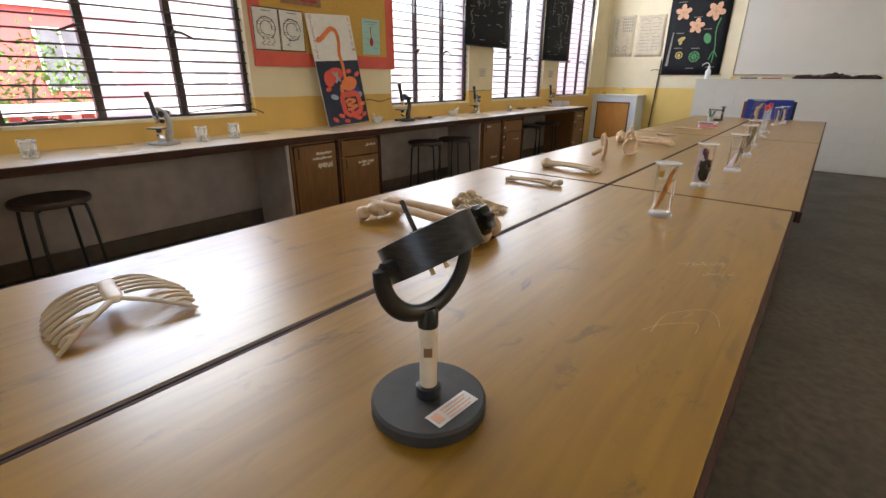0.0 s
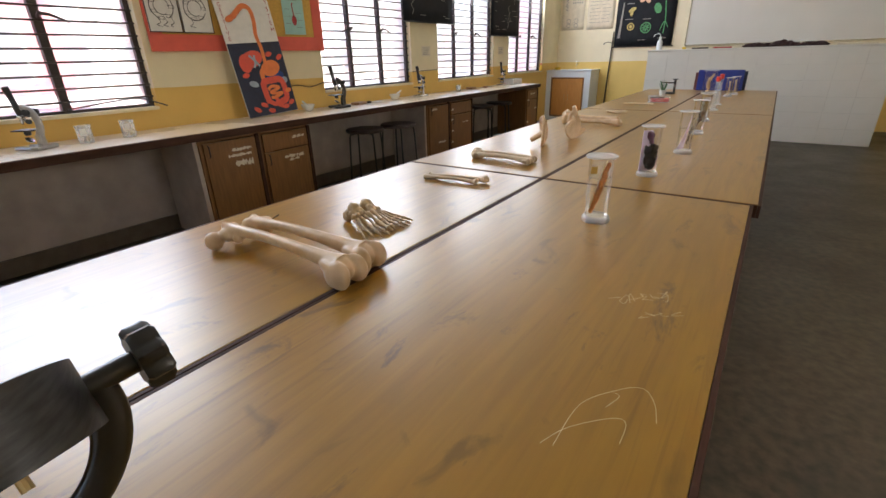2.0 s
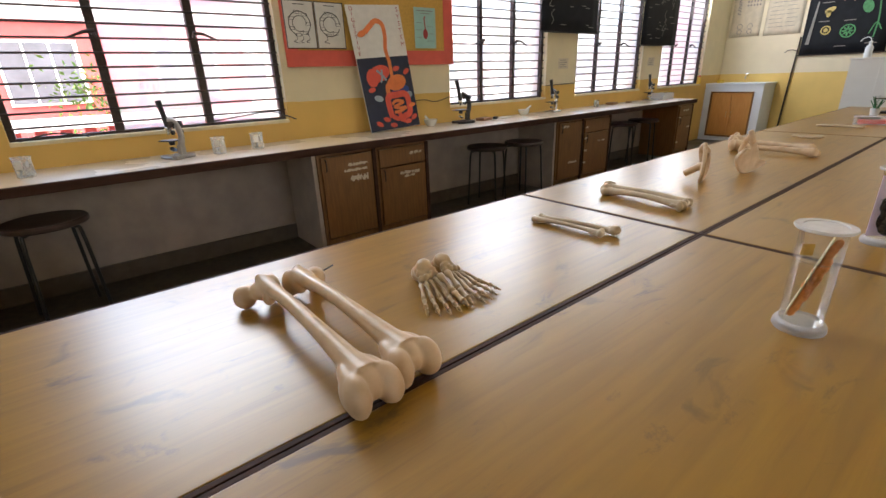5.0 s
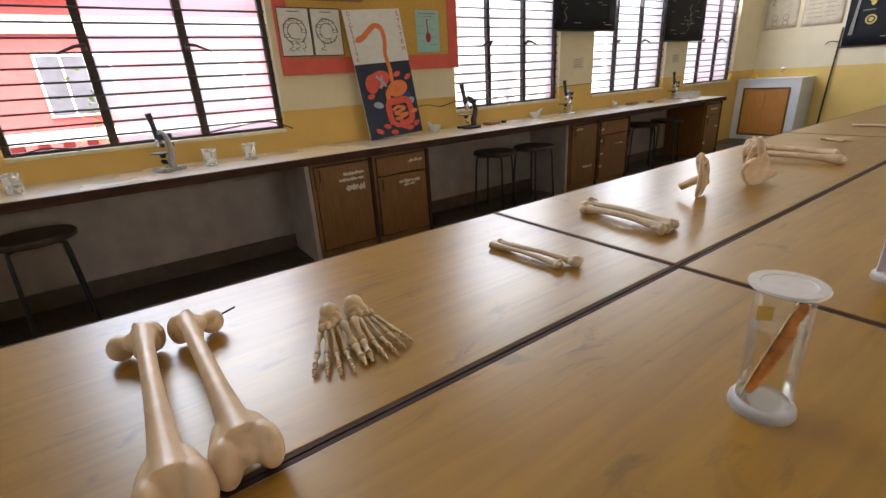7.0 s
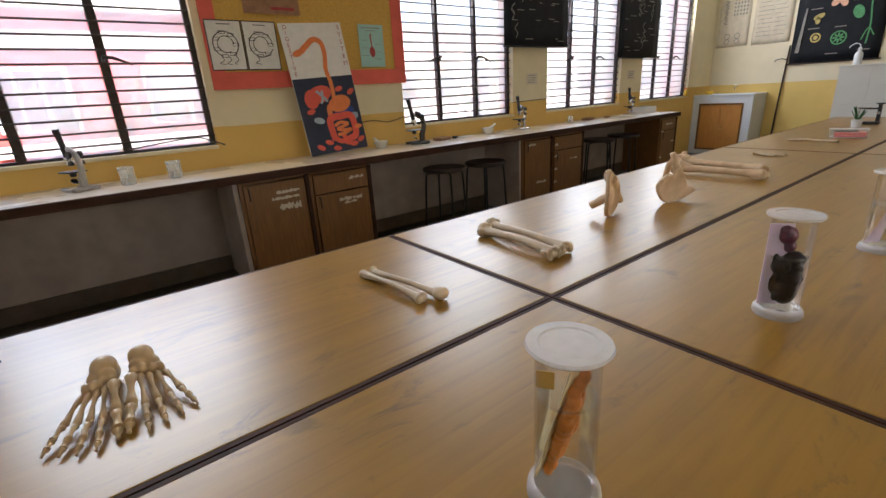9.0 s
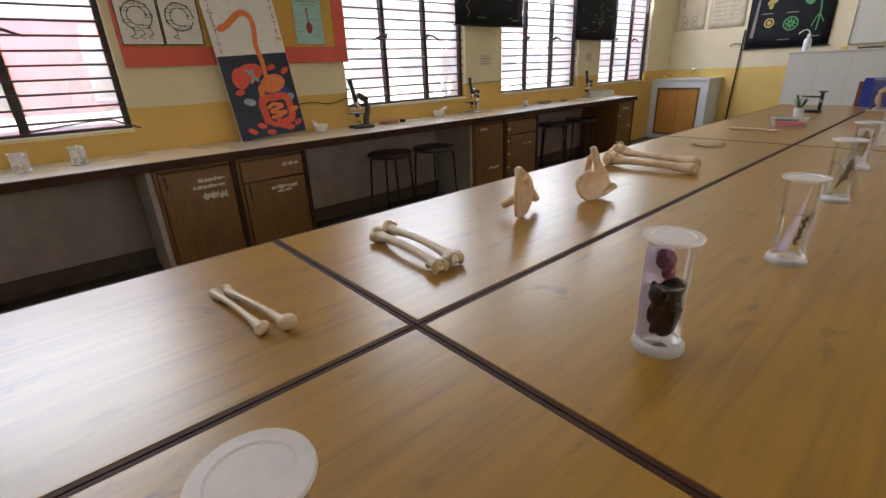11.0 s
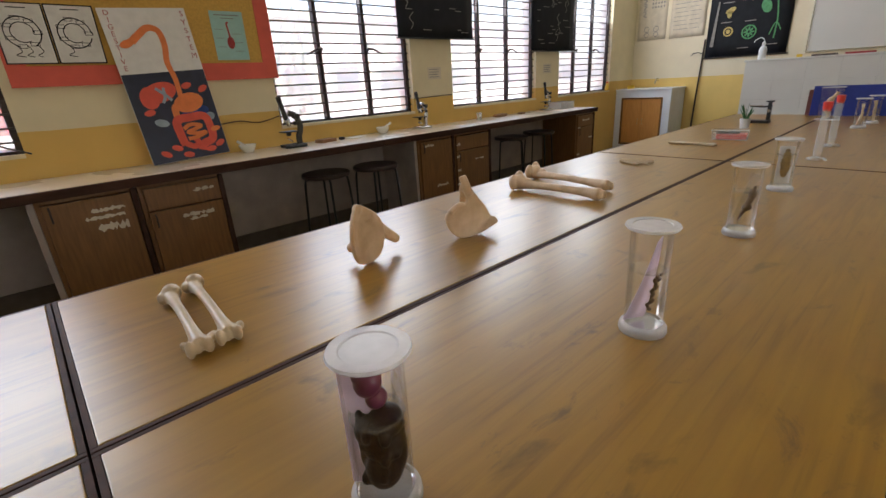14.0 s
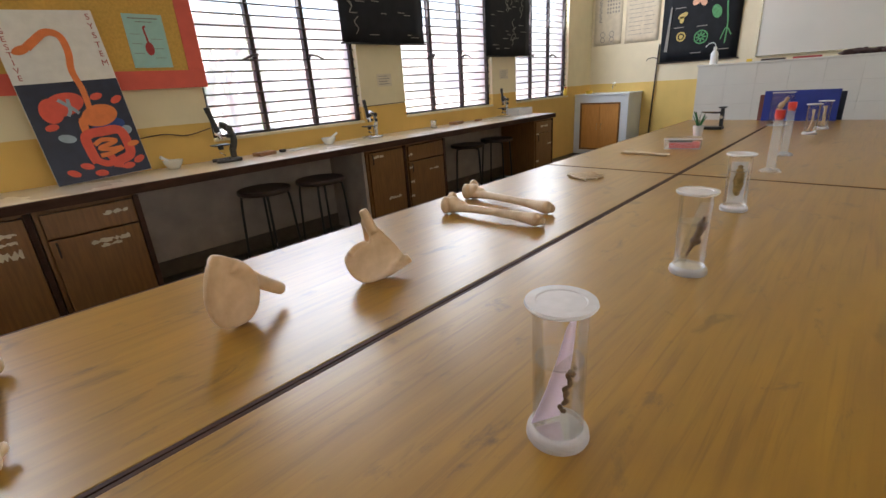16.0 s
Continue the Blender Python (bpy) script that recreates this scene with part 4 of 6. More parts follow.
scraps(cabs[2], 0.47, [(0.625, 0.03, 0.50, 0.86), (0.585, 0.025, 0.42, 0.84), (0.505, 0.055, 0.52, 0.85)], 1)
scraps(cabs[3], 0.49, [(0.645, 0.03, 0.62, 0.88), (0.49, 0.03, 0.42, 0.82), (0.465, 0.025, 0.50, 0.72)], 2)
scraps(cabs[4], 0.45, [(0.66, 0.03, 0.15, 0.42), (0.26, 0.03, 0.45, 0.8)], 3)
scraps(cabs[5], 0.53, [(0.62, 0.03, 0.04, 0.14), (0.5, 0.03, 0.04, 0.13), (0.36, 0.03, 0.05, 0.14), (0.22, 0.03, 0.03, 0.12), (0.45, 0.02, 0.55, 0.8)], 4)
scraps(cabs[6], 0.43, [(0.64, 0.03, 0.3, 0.7), (0.55, 0.025, 0.05, 0.2), (0.4, 0.03, 0.7, 0.9), (0.2, 0.03, 0.05, 0.2)], 5)
scraps(cabs[1], 0.52, [(0.62, 0.03, 0.5, 0.8)], 6)


# ---- stools ----
def stool(x, y, rz):
    t = thing("stool", (x, y, 0), rz, "dark round wooden stool with thin black steel legs", "stool", "stools under the worktop")
    part("seat", lathe([(0, 0.545), (0.193, 0.545), (0.20, 0.552), (0.20, 0.572), (0.193, 0.58), (0, 0.58)], 36), M_STOOL, t, smooth=40)
    for k in range(4):
        a = radians(45 + 90 * k)
        c, s_ = math.cos(a), math.sin(a)
        part("leg", tube(smooth_line([(c * 0.06, s_ * 0.06, 0.538), (c * 0.15, s_ * 0.15, 0.532), (c * 0.178, s_ * 0.178, 0.505), (c * 0.195, s_ * 0.195, 0.25), (c * 0.21, s_ * 0.21, 0.0)], 4), 0.010, 8), M_BLACK, t, smooth=60)
    return t


stools = [stool(x, y, r) for x, y, r in ((-2.76, -1.54, 10), (-2.79, 1.88, 25), (-2.72, 2.34, 5), (-2.85, 4.42, 40), (-2.85, 4.98, 15))]


# ---- microscopes and glassware on the worktop ----
def microscope(x, y, rz, enamel, label):
    t = thing("microscope", (x, y, CT), rz, label, "microscope", "microscopes on the worktop")
    bm = bmesh.new()
    tube([(-0.075, 0.045, 0.011), (0.05, 0.062, 0.011)], 0.018, 10, bm, 0.62)
    tube([(-0.075, -0.045, 0.011), (0.05, -0.062, 0.011)], 0.018, 10, bm, 0.62)
    box(0.03, 0.085, -0.072, 0.072, 0.0, 0.024, 0.006, bm)
    part("base", bm, enamel, t, smooth=40)
    part("pillar", box(0.035, 0.072, -0.018, 0.018, 0.022, 0.085, 0.006), enamel, t)
    pts = smooth_line([(0.055, 0, 0.075), (0.075, 0, 0.13), (0.07, 0, 0.18), (0.045, 0, 0.225), (0.0, 0, 0.245)], 5)
    part("arm", tube(pts, [0.024 - 0.006 * i / len(pts) for i in range(len(pts))], 12, flat=0.7, up=(0, 1, 0)), enamel, t, smooth=50)
    part("stage", box(-0.075, 0.04, -0.05, 0.05, 0.108, 0.116, 0.002), M_BLACK, t)
    part("mirror", lathe([(0, 0), (0.024, 0), (0.024, 0.005), (0, 0.005)], 18, m=pose(-0.02, 0, 0.052, 0, 35, 0)), M_CHROME, t)
    part("condenser", lathe([(0, 0.082), (0.014, 0.082), (0.018, 0.09), (0.018, 0.107), (0, 0.107)], 16, m=pose(-0.02, 0, 0)), M_BLACK, t, smooth=40)
    lean = pose(-0.02, 0, 0.2, 0, -13, 0)
    part("tube", lathe([(0, 0), (0.018, 0), (0.018, 0.05), (0.0155, 0.055), (0.0155, 0.12), (0.018, 0.122), (0.018, 0.16), (0, 0.16)], 18, m=lean), M_IRON, t, smooth=40)
    nose = part("nosepiece", lathe([(0, -0.018), (0.022, -0.018), (0.026, -0.006), (0.018, 0.0), (0, 0.0)], 18, m=lean), M_CHROME, t, smooth=40)
    for a in (-30, 30):
        part("objective", lathe([(0, -0.055), (0.006, -0.055), (0.009, -0.045), (0.009, -0.015), (0, -0.015)], 12, m=lean @ pose(0, 0, 0, a * 0.7, 0, 0)), M_CHROME, nose, smooth=40)
    for z, r in ((0.215, 0.019), (0.165, 0.014)):
        for s_ in (-1, 1):
            part("focus_knob", lathe([(0, 0), (r, 0), (r, 0.014), (0, 0.014)], 16, m=pose(0.05, s_ * 0.024, z, -90 * s_, 0, 0)), M_BLACK, t, smooth=40)
    return t


microscope(-2.93, -0.80, 30, M_PALEMET, "grey enamel student microscope on the worktop")
microscope(-2.97, 1.72, 85, M_GREYMET, "black and grey student microscope on the worktop").scale = (1.1, 1.1, 1.12)
microscope(-3.02, 3.17, 95, M_CHROME, "silver student microscope on the worktop")
microscope(-3.03, 5.40, 95, M_CHROME, "silver student microscope on the worktop")


def beaker(x, y, fill, label):
    t = thing("beaker", (x, y, CT), 0, label, "beaker", "beakers on the worktop")
    part("glass_wall", lathe([(0, 0), (0.038, 0), (0.042, 0.006), (0.042, 0.10), (0.046, 0.112), (0.044, 0.112), (0.040, 0.10), (0.040, 0.006), (0, 0.004)], 28), M_CLEARBOX, t, smooth=40)
    random.seed(int(abs(y) * 100))
    bm = bmesh.new()
    for k in range(22):
        a, r = random.uniform(0, 6.3), random.uniform(0, 0.026)
        ball((r * math.cos(a), r * math.sin(a), 0.014 + random.uniform(0, fill)), (0.011, 0.009, 0.007), bm, rz=random.uniform(0, 90), seg=6)
    part("contents", bm, M_BROWNSPEC if fill > 0.03 else M_TANSPEC, t)
    part("label", box(0.0425, 0.0432, -0.018, 0.018, 0.05, 0.095), M_PAPER, t).matrix_basis = pose(0, 0, 0, 0, 0, -25)
    return t


beaker(-2.86, -1.55, 0.04, "glass beaker half full of brown matter")
beaker(-2.88, -0.55, 0.02, "glass beaker with a little sediment and a paper label")
beaker(-2.91, -0.285, 0.02, "glass beaker with a little sediment and a paper label")
beaker(-3.0, 4.03, 0.015, "small glass beaker with a paper label").scale = (0.75, 0.75, 0.75)


def mortar(x, y, rz):
    t = thing("mortar", (x, y, CT), rz, "white porcelain mortar with its pestle resting inside", "mortar", "mortars on the worktop")
    part("bowl", lathe([(0, 0), (0.035, 0), (0.038, 0.008), (0.055, 0.03), (0.066, 0.062), (0.061, 0.062), (0.05, 0.032), (0.025, 0.014), (0, 0.012)], 28), M_PORC, t, smooth=50)
    part("pestle", tube([(0.02, 0, 0.03), (-0.03, 0, 0.062), (-0.085, 0, 0.095)], [0.015, 0.009, 0.011], 12), M_PORC, t, smooth=50)
    return t


mortar(-3.03, 1.37, 110)
mortar(-3.03, 2.68, 250)
for x, y, sx, sy, h, m_, nm, lb, ct in ((-3.0, 2.04, 0.05, 0.08, 0.028, M_BOXWOOD, "slide_box", "small brown wooden slide box", "box"), (-3.0, 2.20, 0.02, 0.02, 0.025, M_BLACK, "ink_bottle", "tiny dark bottle on the worktop", "bottle"),
                                        (-3.02, 2.36, 0.05, 0.09, 0.006, M_PAPER, "paper_slip", "loose white paper slip on the worktop", "paper"), (-3.06, 4.48, 0.05, 0.09, 0.03, M_BOXWOOD, "slide_box", "small brown wooden slide box", "box"),
                                        (-3.03, 4.86, 0.03, 0.05, 0.02, M_BOXWOOD, "slide_box", "small brown wooden slide box", "box"), (-3.05, 5.08, 0.03, 0.07, 0.012, M_OLDPAPER, "paper_packet", "small pale paper packet on the worktop", "packet")):
    ob = part(nm, box(-sx, sx, -sy, sy, 0, h, min(0.004, h / 4)), m_)
    place(ob, pose(x, y, CT, 0, 0, 12), lb, ct)
tray = thing("glass_tray", (-3.0, 5.72, CT), 0, "low clear glass trough on the worktop", "tray")
for a in ((-0.1, 0.1, -0.16, -0.154, 0, 0.09), (-0.1, 0.1, 0.154, 0.16, 0, 0.09), (-0.1, -0.094, -0.154, 0.154, 0, 0.09), (0.094, 0.1, -0.154, 0.154, 0, 0.09), (-0.094, 0.094, -0.154, 0.154, 0, 0.006)):
    part("side" if a[5] > 0.05 else "bottom", box(*a), M_FROST2, tray)


# ---- bones on the tables ----
def femur(px, py, rz, side, out=0.044):
    """A thigh bone from its hip end at the origin to the knee along x; side is where its head points."""
    bm = bmesh.new()
    L = 0.43
    pts = smooth_line([(0.012, 0, 0.048), (0.06, 0, 0.054), (0.16, 0, 0.058), (0.27, 0, 0.054), (0.36, 0, 0.047), (0.405, 0, 0.042)], 5)
    tube(pts, [0.022, 0.020, 0.018, 0.017, 0.016, 0.0155, 0.0145, 0.0140, 0.0137, 0.0135, 0.0135, 0.0136, 0.0138, 0.0142, 0.0146, 0.0152, 0.016, 0.017, 0.018, 0.019, 0.0205, 0.022, 0.024, 0.026, 0.028, 0.030][:len(pts)], 16, bm)
    ball((0.004, -side * 0.014, 0.034), (0.024, 0.019, 0.030), bm)
    ball((0.03, -side * 0.008, 0.036), (0.022, 0.015, 0.020), bm)
    ball((0.002, side * 0.006, 0.058), (0.012, 0.010, 0.013), bm)
    tube([(0.015, 0, 0.044), (0.006, side * out * 0.4, 0.040), (-0.002, side * out * 0.8, 0.032)], [0.018, 0.013, 0.014], 14, bm)
    ball((-0.004, side * out, 0.0262), (0.0245, 0.0235, 0.0245), bm)
    ball((0.055, side * 0.010, 0.036), (0.015, 0.012, 0.014), bm)
    for s_ in (-1, 1):
        ball((0.416, s_ * 0.0245, 0.033), (0.031, 0.0195, 0.033), bm, rz=s_ * 9)
        ball((0.400, s_ * 0.0285, 0.030), (0.026, 0.013, 0.027), bm, rz=s_ * 14)
        ball((0.384, s_ * 0.022, 0.044), (0.034, 0.012, 0.016), bm, rz=s_ * 16)
    ball((0.402, 0, 0.038), (0.032, 0.022, 0.026), bm)
    ball((0.412, 0, 0.050), (0.016, 0.016, 0.010), bm)
    ball((0.018, side * 0.010, 0.040), (0.024, 0.024, 0.020), bm)
    ball((0.006, -side * 0.004, 0.050), (0.018, 0.020, 0.014), bm)
    ob = organic("thigh_bone", bm, M_BONE, None, 0.0026, rounds=9)
    return place(ob, pose(px, py, TT, 0, 0, rz), "glossy varnished human thigh bone model lying on the table", "bone", "bone models on the tables")


f1 = femur(-0.428, -1.068, 0.5, -1, 0.040)
f1.scale = (1.05, 1.0, 1.0)
f2 = femur(-0.422, -1.000, 2.2, 1)
pin = part("steel_pin", tube([(-0.004, 0.062, 0.034), (-0.006, 0.092, 0.040)], 0.002, 8), M_STEEL, f2, "thin dark steel pin")


def long_bone(name, a, b, r_shaft, head, foot, label, material=M_BONE2, arch=0.006):
    """A long bone between two points of the table, with a lump list for each end (along, across, up, size)."""
    ax, ay = a
    d = Vector((b[0] - ax, b[1] - ay))
    L = d.length
    bm = bmesh.new()
    base = r_shaft * 1.7
    n = 9
    pts = [(0.008 + (L - 0.016) * i / n, 0, base + arch * math.sin(math.pi * i / n)) for i in range(n + 1)]
    rr = [r_shaft * (1 + 0.7 * abs(2 * i / n - 1) ** 3) for i in range(n + 1)]
    tube(pts, rr, 14, bm)
    for x, y, z, sx, sy, sz in head:
        ball((x, y, z), (sx, sy, sz), bm)
    for x, y, z, sx, sy, sz in foot:
        ball((L + x, y, z), (sx, sy, sz), bm)
    ob = organic(name, bm, material, None, 0.0028, rounds=4)
    return place(ob, pose(ax, ay, TT, 0, 0, math.degrees(math.atan2(d.y, d.x))), label, "bone", "bone models on the tables")


small_head = [(0.0, 0, 0.011, 0.011, 0.012, 0.011), (0.016, 0.005, 0.010, 0.012, 0.009, 0.009)]
small_foot = [(-0.004, 0.004, 0.014, 0.010, 0.011, 0.013), (-0.003, -0.006, 0.012, 0.009, 0.010, 0.012), (-0.020, 0.0, 0.012, 0.020, 0.009, 0.009)]
long_bone("forearm_bone", (-0.398, -0.238), (-0.172, -0.219), 0.0062, small_head, small_foot, "pale slender forearm bone lying beside its twin")
long_bone("forearm_bone", (-0.386, -0.217), (-0.152, -0.178), 0.0068, small_foot[:1] + [(0.01, 0, 0.012, 0.012, 0.010, 0.010)], [(-0.006, 0, 0.016, 0.017, 0.020, 0.015)], "pale slender forearm bone lying beside its twin")
arm_head = [(0.0, 0.004, 0.022, 0.020, 0.021, 0.021), (0.008, -0.015, 0.017, 0.016, 0.012, 0.014), (0.014, 0.013, 0.030, 0.012, 0.008, 0.009), (0.028, 0.0, 0.020, 0.018, 0.013, 0.013)]
arm_foot = [(-0.002, 0.013, 0.016, 0.012, 0.009, 0.016), (-0.002, -0.004, 0.016, 0.009, 0.007, 0.011), (0.0, -0.018, 0.018, 0.011, 0.008, 0.018), (-0.020, 0.023, 0.020, 0.012, 0.007, 0.009), (-0.020, -0.024, 0.020, 0.010, 0.006, 0.008), (-0.026, 0, 0.020, 0.024, 0.016, 0.009)]
long_bone("upper_arm_bone", (-0.432, 0.201), (-0.138, 0.182), 0.0098, arm_head, arm_foot, "pale upper arm bone with knobbed ends on the table", arch=0.01)
long_bone("upper_arm_bone", (-0.455, 0.256), (-0.142, 0.234), 0.0098, arm_head, arm_foot, "pale upper arm bone with knobbed ends on the table", arch=0.01)
shin_head = [(0.0, 0.019, 0.038, 0.019, 0.023, 0.036), (0.0, -0.019, 0.032, 0.019, 0.022, 0.032), (0.022, 0, 0.036, 0.030, 0.024, 0.026), (0.050, 0.004, 0.034, 0.030, 0.016, 0.018)]
shin_foot = [(-0.022, 0, 0.023, 0.024, 0.018, 0.018), (-0.008, 0, 0.024, 0.018, 0.024, 0.023), (0.004, 0.014, 0.020, 0.014, 0.010, 0.017)]
long_bone("shin_bone", (-0.475, 1.500), (-0.110, 1.513), 0.0138, shin_head, shin_foot, "smooth shin bone model lying on the table", M_BONE, 0.004)
long_bone("shin_bone", (-0.545, 1.705), (-0.157, 1.652), 0.0138, shin_head, shin_foot, "smooth shin bone model lying on the table", M_BONE, 0.004)


def foot(px, py, rz, side):
    """A foot skeleton: heel at the origin, five rays forward; side is where the great toe lies."""
    bm = bmesh.new()
    ball((-0.006, -side * 0.006, 0.018), (0.025, 0.014, 0.018), bm)
    ball((0.012, -side * 0.004, 0.030), (0.024, 0.015, 0.018), bm)
    ball((0.034, side * 0.001, 0.050), (0.024, 0.020, 0.018), bm)
    ball((0.046, -side * 0.004, 0.036), (0.018, 0.020, 0.015), bm)
    ball((0.056, side * 0.010, 0.044), (0.010, 0.014, 0.012), bm)
    for k in range(4):
        ball((0.072 - 0.003 * abs(k - 2), side * (1.5 - k) * 0.0125, 0.040 - 0.004 * abs(k - 1)), (0.010, 0.0075, 0.011), bm)
    ob = organic("foot_skeleton", bm, M_FOOTBONE, None, 0.0022, rounds=3)
    place(ob, pose(px, py, TT, 0, 0, rz), "jointed foot skeleton model resting on the table", "bone", "bone models on the tables")
    for k in range(5):
        q = side * (2 - k)
        y0, y1 = q * 0.0112, q * 0.0235 + side * 0.001
        L = (0.124, 0.140, 0.138, 0.130, 0.120)[k]
        thick = 0.0074 if k == 0 else 0.0047
        splits = (0.0, 0.50, 0.83, 0.84, 1.0) if k == 0 else (0.0, 0.52, 0.76, 0.88, 1.0)
        rise = (0.040, 0.017, 0.010, 0.0098, 0.006) if k == 0 else (0.038 - 0.003 * k, 0.014, 0.011, 0.008, 0.005)
        for j in range(4):
            if k == 0 and j == 2:
                continue
            fa, fb = splits[j], splits[j + 1]
            a = Vector((0.076 + L * fa, y0 + (y1 - y0) * fa, rise[j]))
            b = Vector((0.076 + L * fb - 0.0012, y0 + (y1 - y0) * fb, rise[j + 1]))
            g = thick * (1 - 0.10 * j)
            waist = 0.62 if j == 0 else 0.72
            bow = Vector((0, 0, 0.003 if j == 0 else 0.001))
            pts = [a, a.lerp(b, 0.10), a.lerp(b, 0.30) + bow, a.lerp(b, 0.55) + bow, a.lerp(b, 0.82), a.lerp(b, 0.93), b]
            tip = 0.55 if j == 3 else 1.0
            b2 = tube([tuple(p) for p in pts], [g * 0.75, g * 1.35, g * 0.95, g * waist, g * 1.05 * tip, g * 1.30 * tip, g * 0.7 * tip], 10)
            part("toe_bone" if j else "metatarsal", b2, M_FOOTBONE, ob, smooth=70)
    return ob


for fo in (foot(-0.292, -0.762, -17, 1), foot(-0.292, -0.720, 3, -1)):
    fo.scale = (0.86, 0.94, 0.96)


def plate_bone(name, outline, m, thick, extras, label, bend=3.0):
    """A thin curved plate standing on edge, with thickened rims and processes."""
    bm = bmesh.new()
    L = smooth_line([(*p, 0) for p in outline + outline[:1]], 4)[:-1]
    cx, cz = sum(p.x for p in L) / len(L), sum(p.y for p in L) / len(L)
    rings = []
    for side in (-1, 1):
        for k in (1.0, 0.55):
            rings.append([bm.verts.new((cx + (p.x - cx) * k, side * thick * (1 if k == 1.0 else 0.55) + bend * ((p.x - cx) * k) ** 2, cz + (p.y - cz) * k)) for p in L])
    n = len(L)
    for a, b in ((rings[0], rings[1]), (rings[2], rings[3]), (rings[0], rings[2])):
        for i in range(n):
            j = (i + 1) % n
            bm.faces.new((a[i], a[j], b[j], b[i]))
    bm.faces.new(rings[1])
    bm.faces.new(rings[3])
    bmesh.ops.recalc_face_normals(bm, faces=bm.faces)
    for pts, rr in extras:
        tube(smooth_line(pts, 4), [rr[0] + (rr[1] - rr[0]) * i / (4 * (len(pts) - 1)) for i in range(4 * (len(pts) - 1) + 1)], 10, bm)
    ob = organic(name, bm, M_BONE, None, 0.003, rounds=10)
    return place(ob, m, label, "bone", "bone models on the tables")


plate_bone("shoulder_blade", [(0.0, 0.002), (-0.045, 0.012), (-0.070, 0.042), (-0.078, 0.085), (-0.066, 0.125), (-0.046, 0.155), (-0.034, 0.165), (-0.018, 0.160), (0.004, 0.146), (0.028, 0.126), (0.040, 0.098), (0.040, 0.066), (0.036, 0.038), (0.020, 0.012)],
           pose(-0.274, 0.638, TT - 0.002, 0, 0, 103), 0.0075,
           [([(-0.034, 0.0, 0.152), (-0.012, 0.010, 0.140), (0.024, 0.014, 0.110), (0.070, 0.010, 0.060), (0.112, 0.004, 0.030)], (0.013, 0.012)),
            ([(0.000, 0.0, 0.130), (0.050, 0.004, 0.078), (0.108, 0.004, 0.032)], (0.019, 0.014)),
            ([(-0.010, 0.000, 0.072), (-0.012, 0.026, 0.056), (-0.013, 0.048, 0.042), (-0.013, 0.062, 0.034)], (0.016, 0.014)),
            ([(-0.010, 0.0, 0.008), (-0.050, -0.006, 0.022), (-0.070, -0.014, 0.060)], (0.008, 0.006))],
           "tan shoulder blade bone model standing on its tip on the table", -4.0)
plate_bone("shoulder_blade", [(0.0, 0.0), (-0.028, 0.006), (-0.052, 0.032), (-0.060, 0.070), (-0.040, 0.098), (-0.014, 0.098), (0.004, 0.108), (0.002, 0.135), (0.006, 0.150), (0.024, 0.138), (0.046, 0.112), (0.066, 0.088), (0.084, 0.058), (0.092, 0.040), (0.084, 0.026), (0.042, 0.010)],
           pose(-0.215, 0.934, TT - 0.002, 0, 0, 75), 0.0075,
           [([(0.014, 0.0, 0.126), (0.004, 0.004, 0.162), (-0.002, 0.010, 0.182)], (0.014, 0.011)),
            ([(0.000, 0.008, 0.152), (0.010, 0.030, 0.134), (0.018, 0.046, 0.100), (0.020, 0.050, 0.080)], (0.011, 0.011)),
            ([(0.0, 0.0, 0.008), (0.048, 0.0, 0.016), (0.100, -0.008, 0.042)], (0.008, 0.013)),
            ([(-0.050, 0.0, 0.085), (-0.030, 0.0, 0.100), (-0.006, 0.004, 0.102)], (0.008, 0.008))],
           "tan shoulder blade bone model standing on its edge on the table", 2.0)

# breastbone with ribs
rc = thing("rib_cage_model", (-0.35, -1.866, TT), 0, "pale breastbone model with ribs spread over the table", "bone", "bone models on the tables")
rc.scale = (1.0, 1.0, 0.74)
bm = bmesh.new()
tube([(-0.072, 0.012, 0.050), (-0.058, 0.010, 0.056), (-0.030, 0.006, 0.060), (0.010, 0.001, 0.061), (0.042, -0.002, 0.057), (0.062, -0.004, 0.052)], [0.013, 0.021, 0.016, 0.018, 0.017, 0.007], 14, bm, 0.4)
organic("breastbone", bm, M_BONE2, rc, 0.0026, rounds=4)
for side in (-1, 1):
    tip = Vector((0.132, -0.120, 0.006)) if side < 0 else Vector((0.142, 0.112, 0.012))
    root = Vector((0.050, side * 0.010, 0.055))
    arch = smooth_line([root, root.lerp(tip, 0.30) + Vector((0.004, 0, 0.006)), root.lerp(tip, 0.62) + Vector((0.002, 0, 0.006)), tip], 6)
    part("rib_arch", tube([tuple(p) for p in arch], [0.0085 - 0.0002 * i for i in range(len(arch))], 10, None, 0.7), M_BONE2, rc, smooth=60)
    for k in range(8):
        f = k / 8
        if k < 5:
            start = Vector((-0.062 + 0.023 * k, side * 0.014 + 0.006, 0.058))
        else:
            start = arch[5 + (k - 5) * 4]
        end = Vector((-0.060 + 0.195 * f, side * (0.098 + 0.018 * math.sin(math.pi * f)) + (0.012 if side > 0 else -0.004), 0.010 + 0.006 * (side > 0)))
        mid1 = start.lerp(end, 0.38) + Vector((-0.006, 0, 0.012 * (1 - 0.5 * f)))
        mid2 = start.lerp(end, 0.74) + Vector((-0.004, 0, 0.012 * (1 - 0.5 * f)))
        line = smooth_line([start, mid1, mid2, end], 5)
        part("rib", tube([tuple(p) for p in line], [0.0048 + 0.0012 * min(1, 2 * i / len(line)) for i in range(len(line))], 8, None, 1.0), M_BONE2, rc, smooth=60)


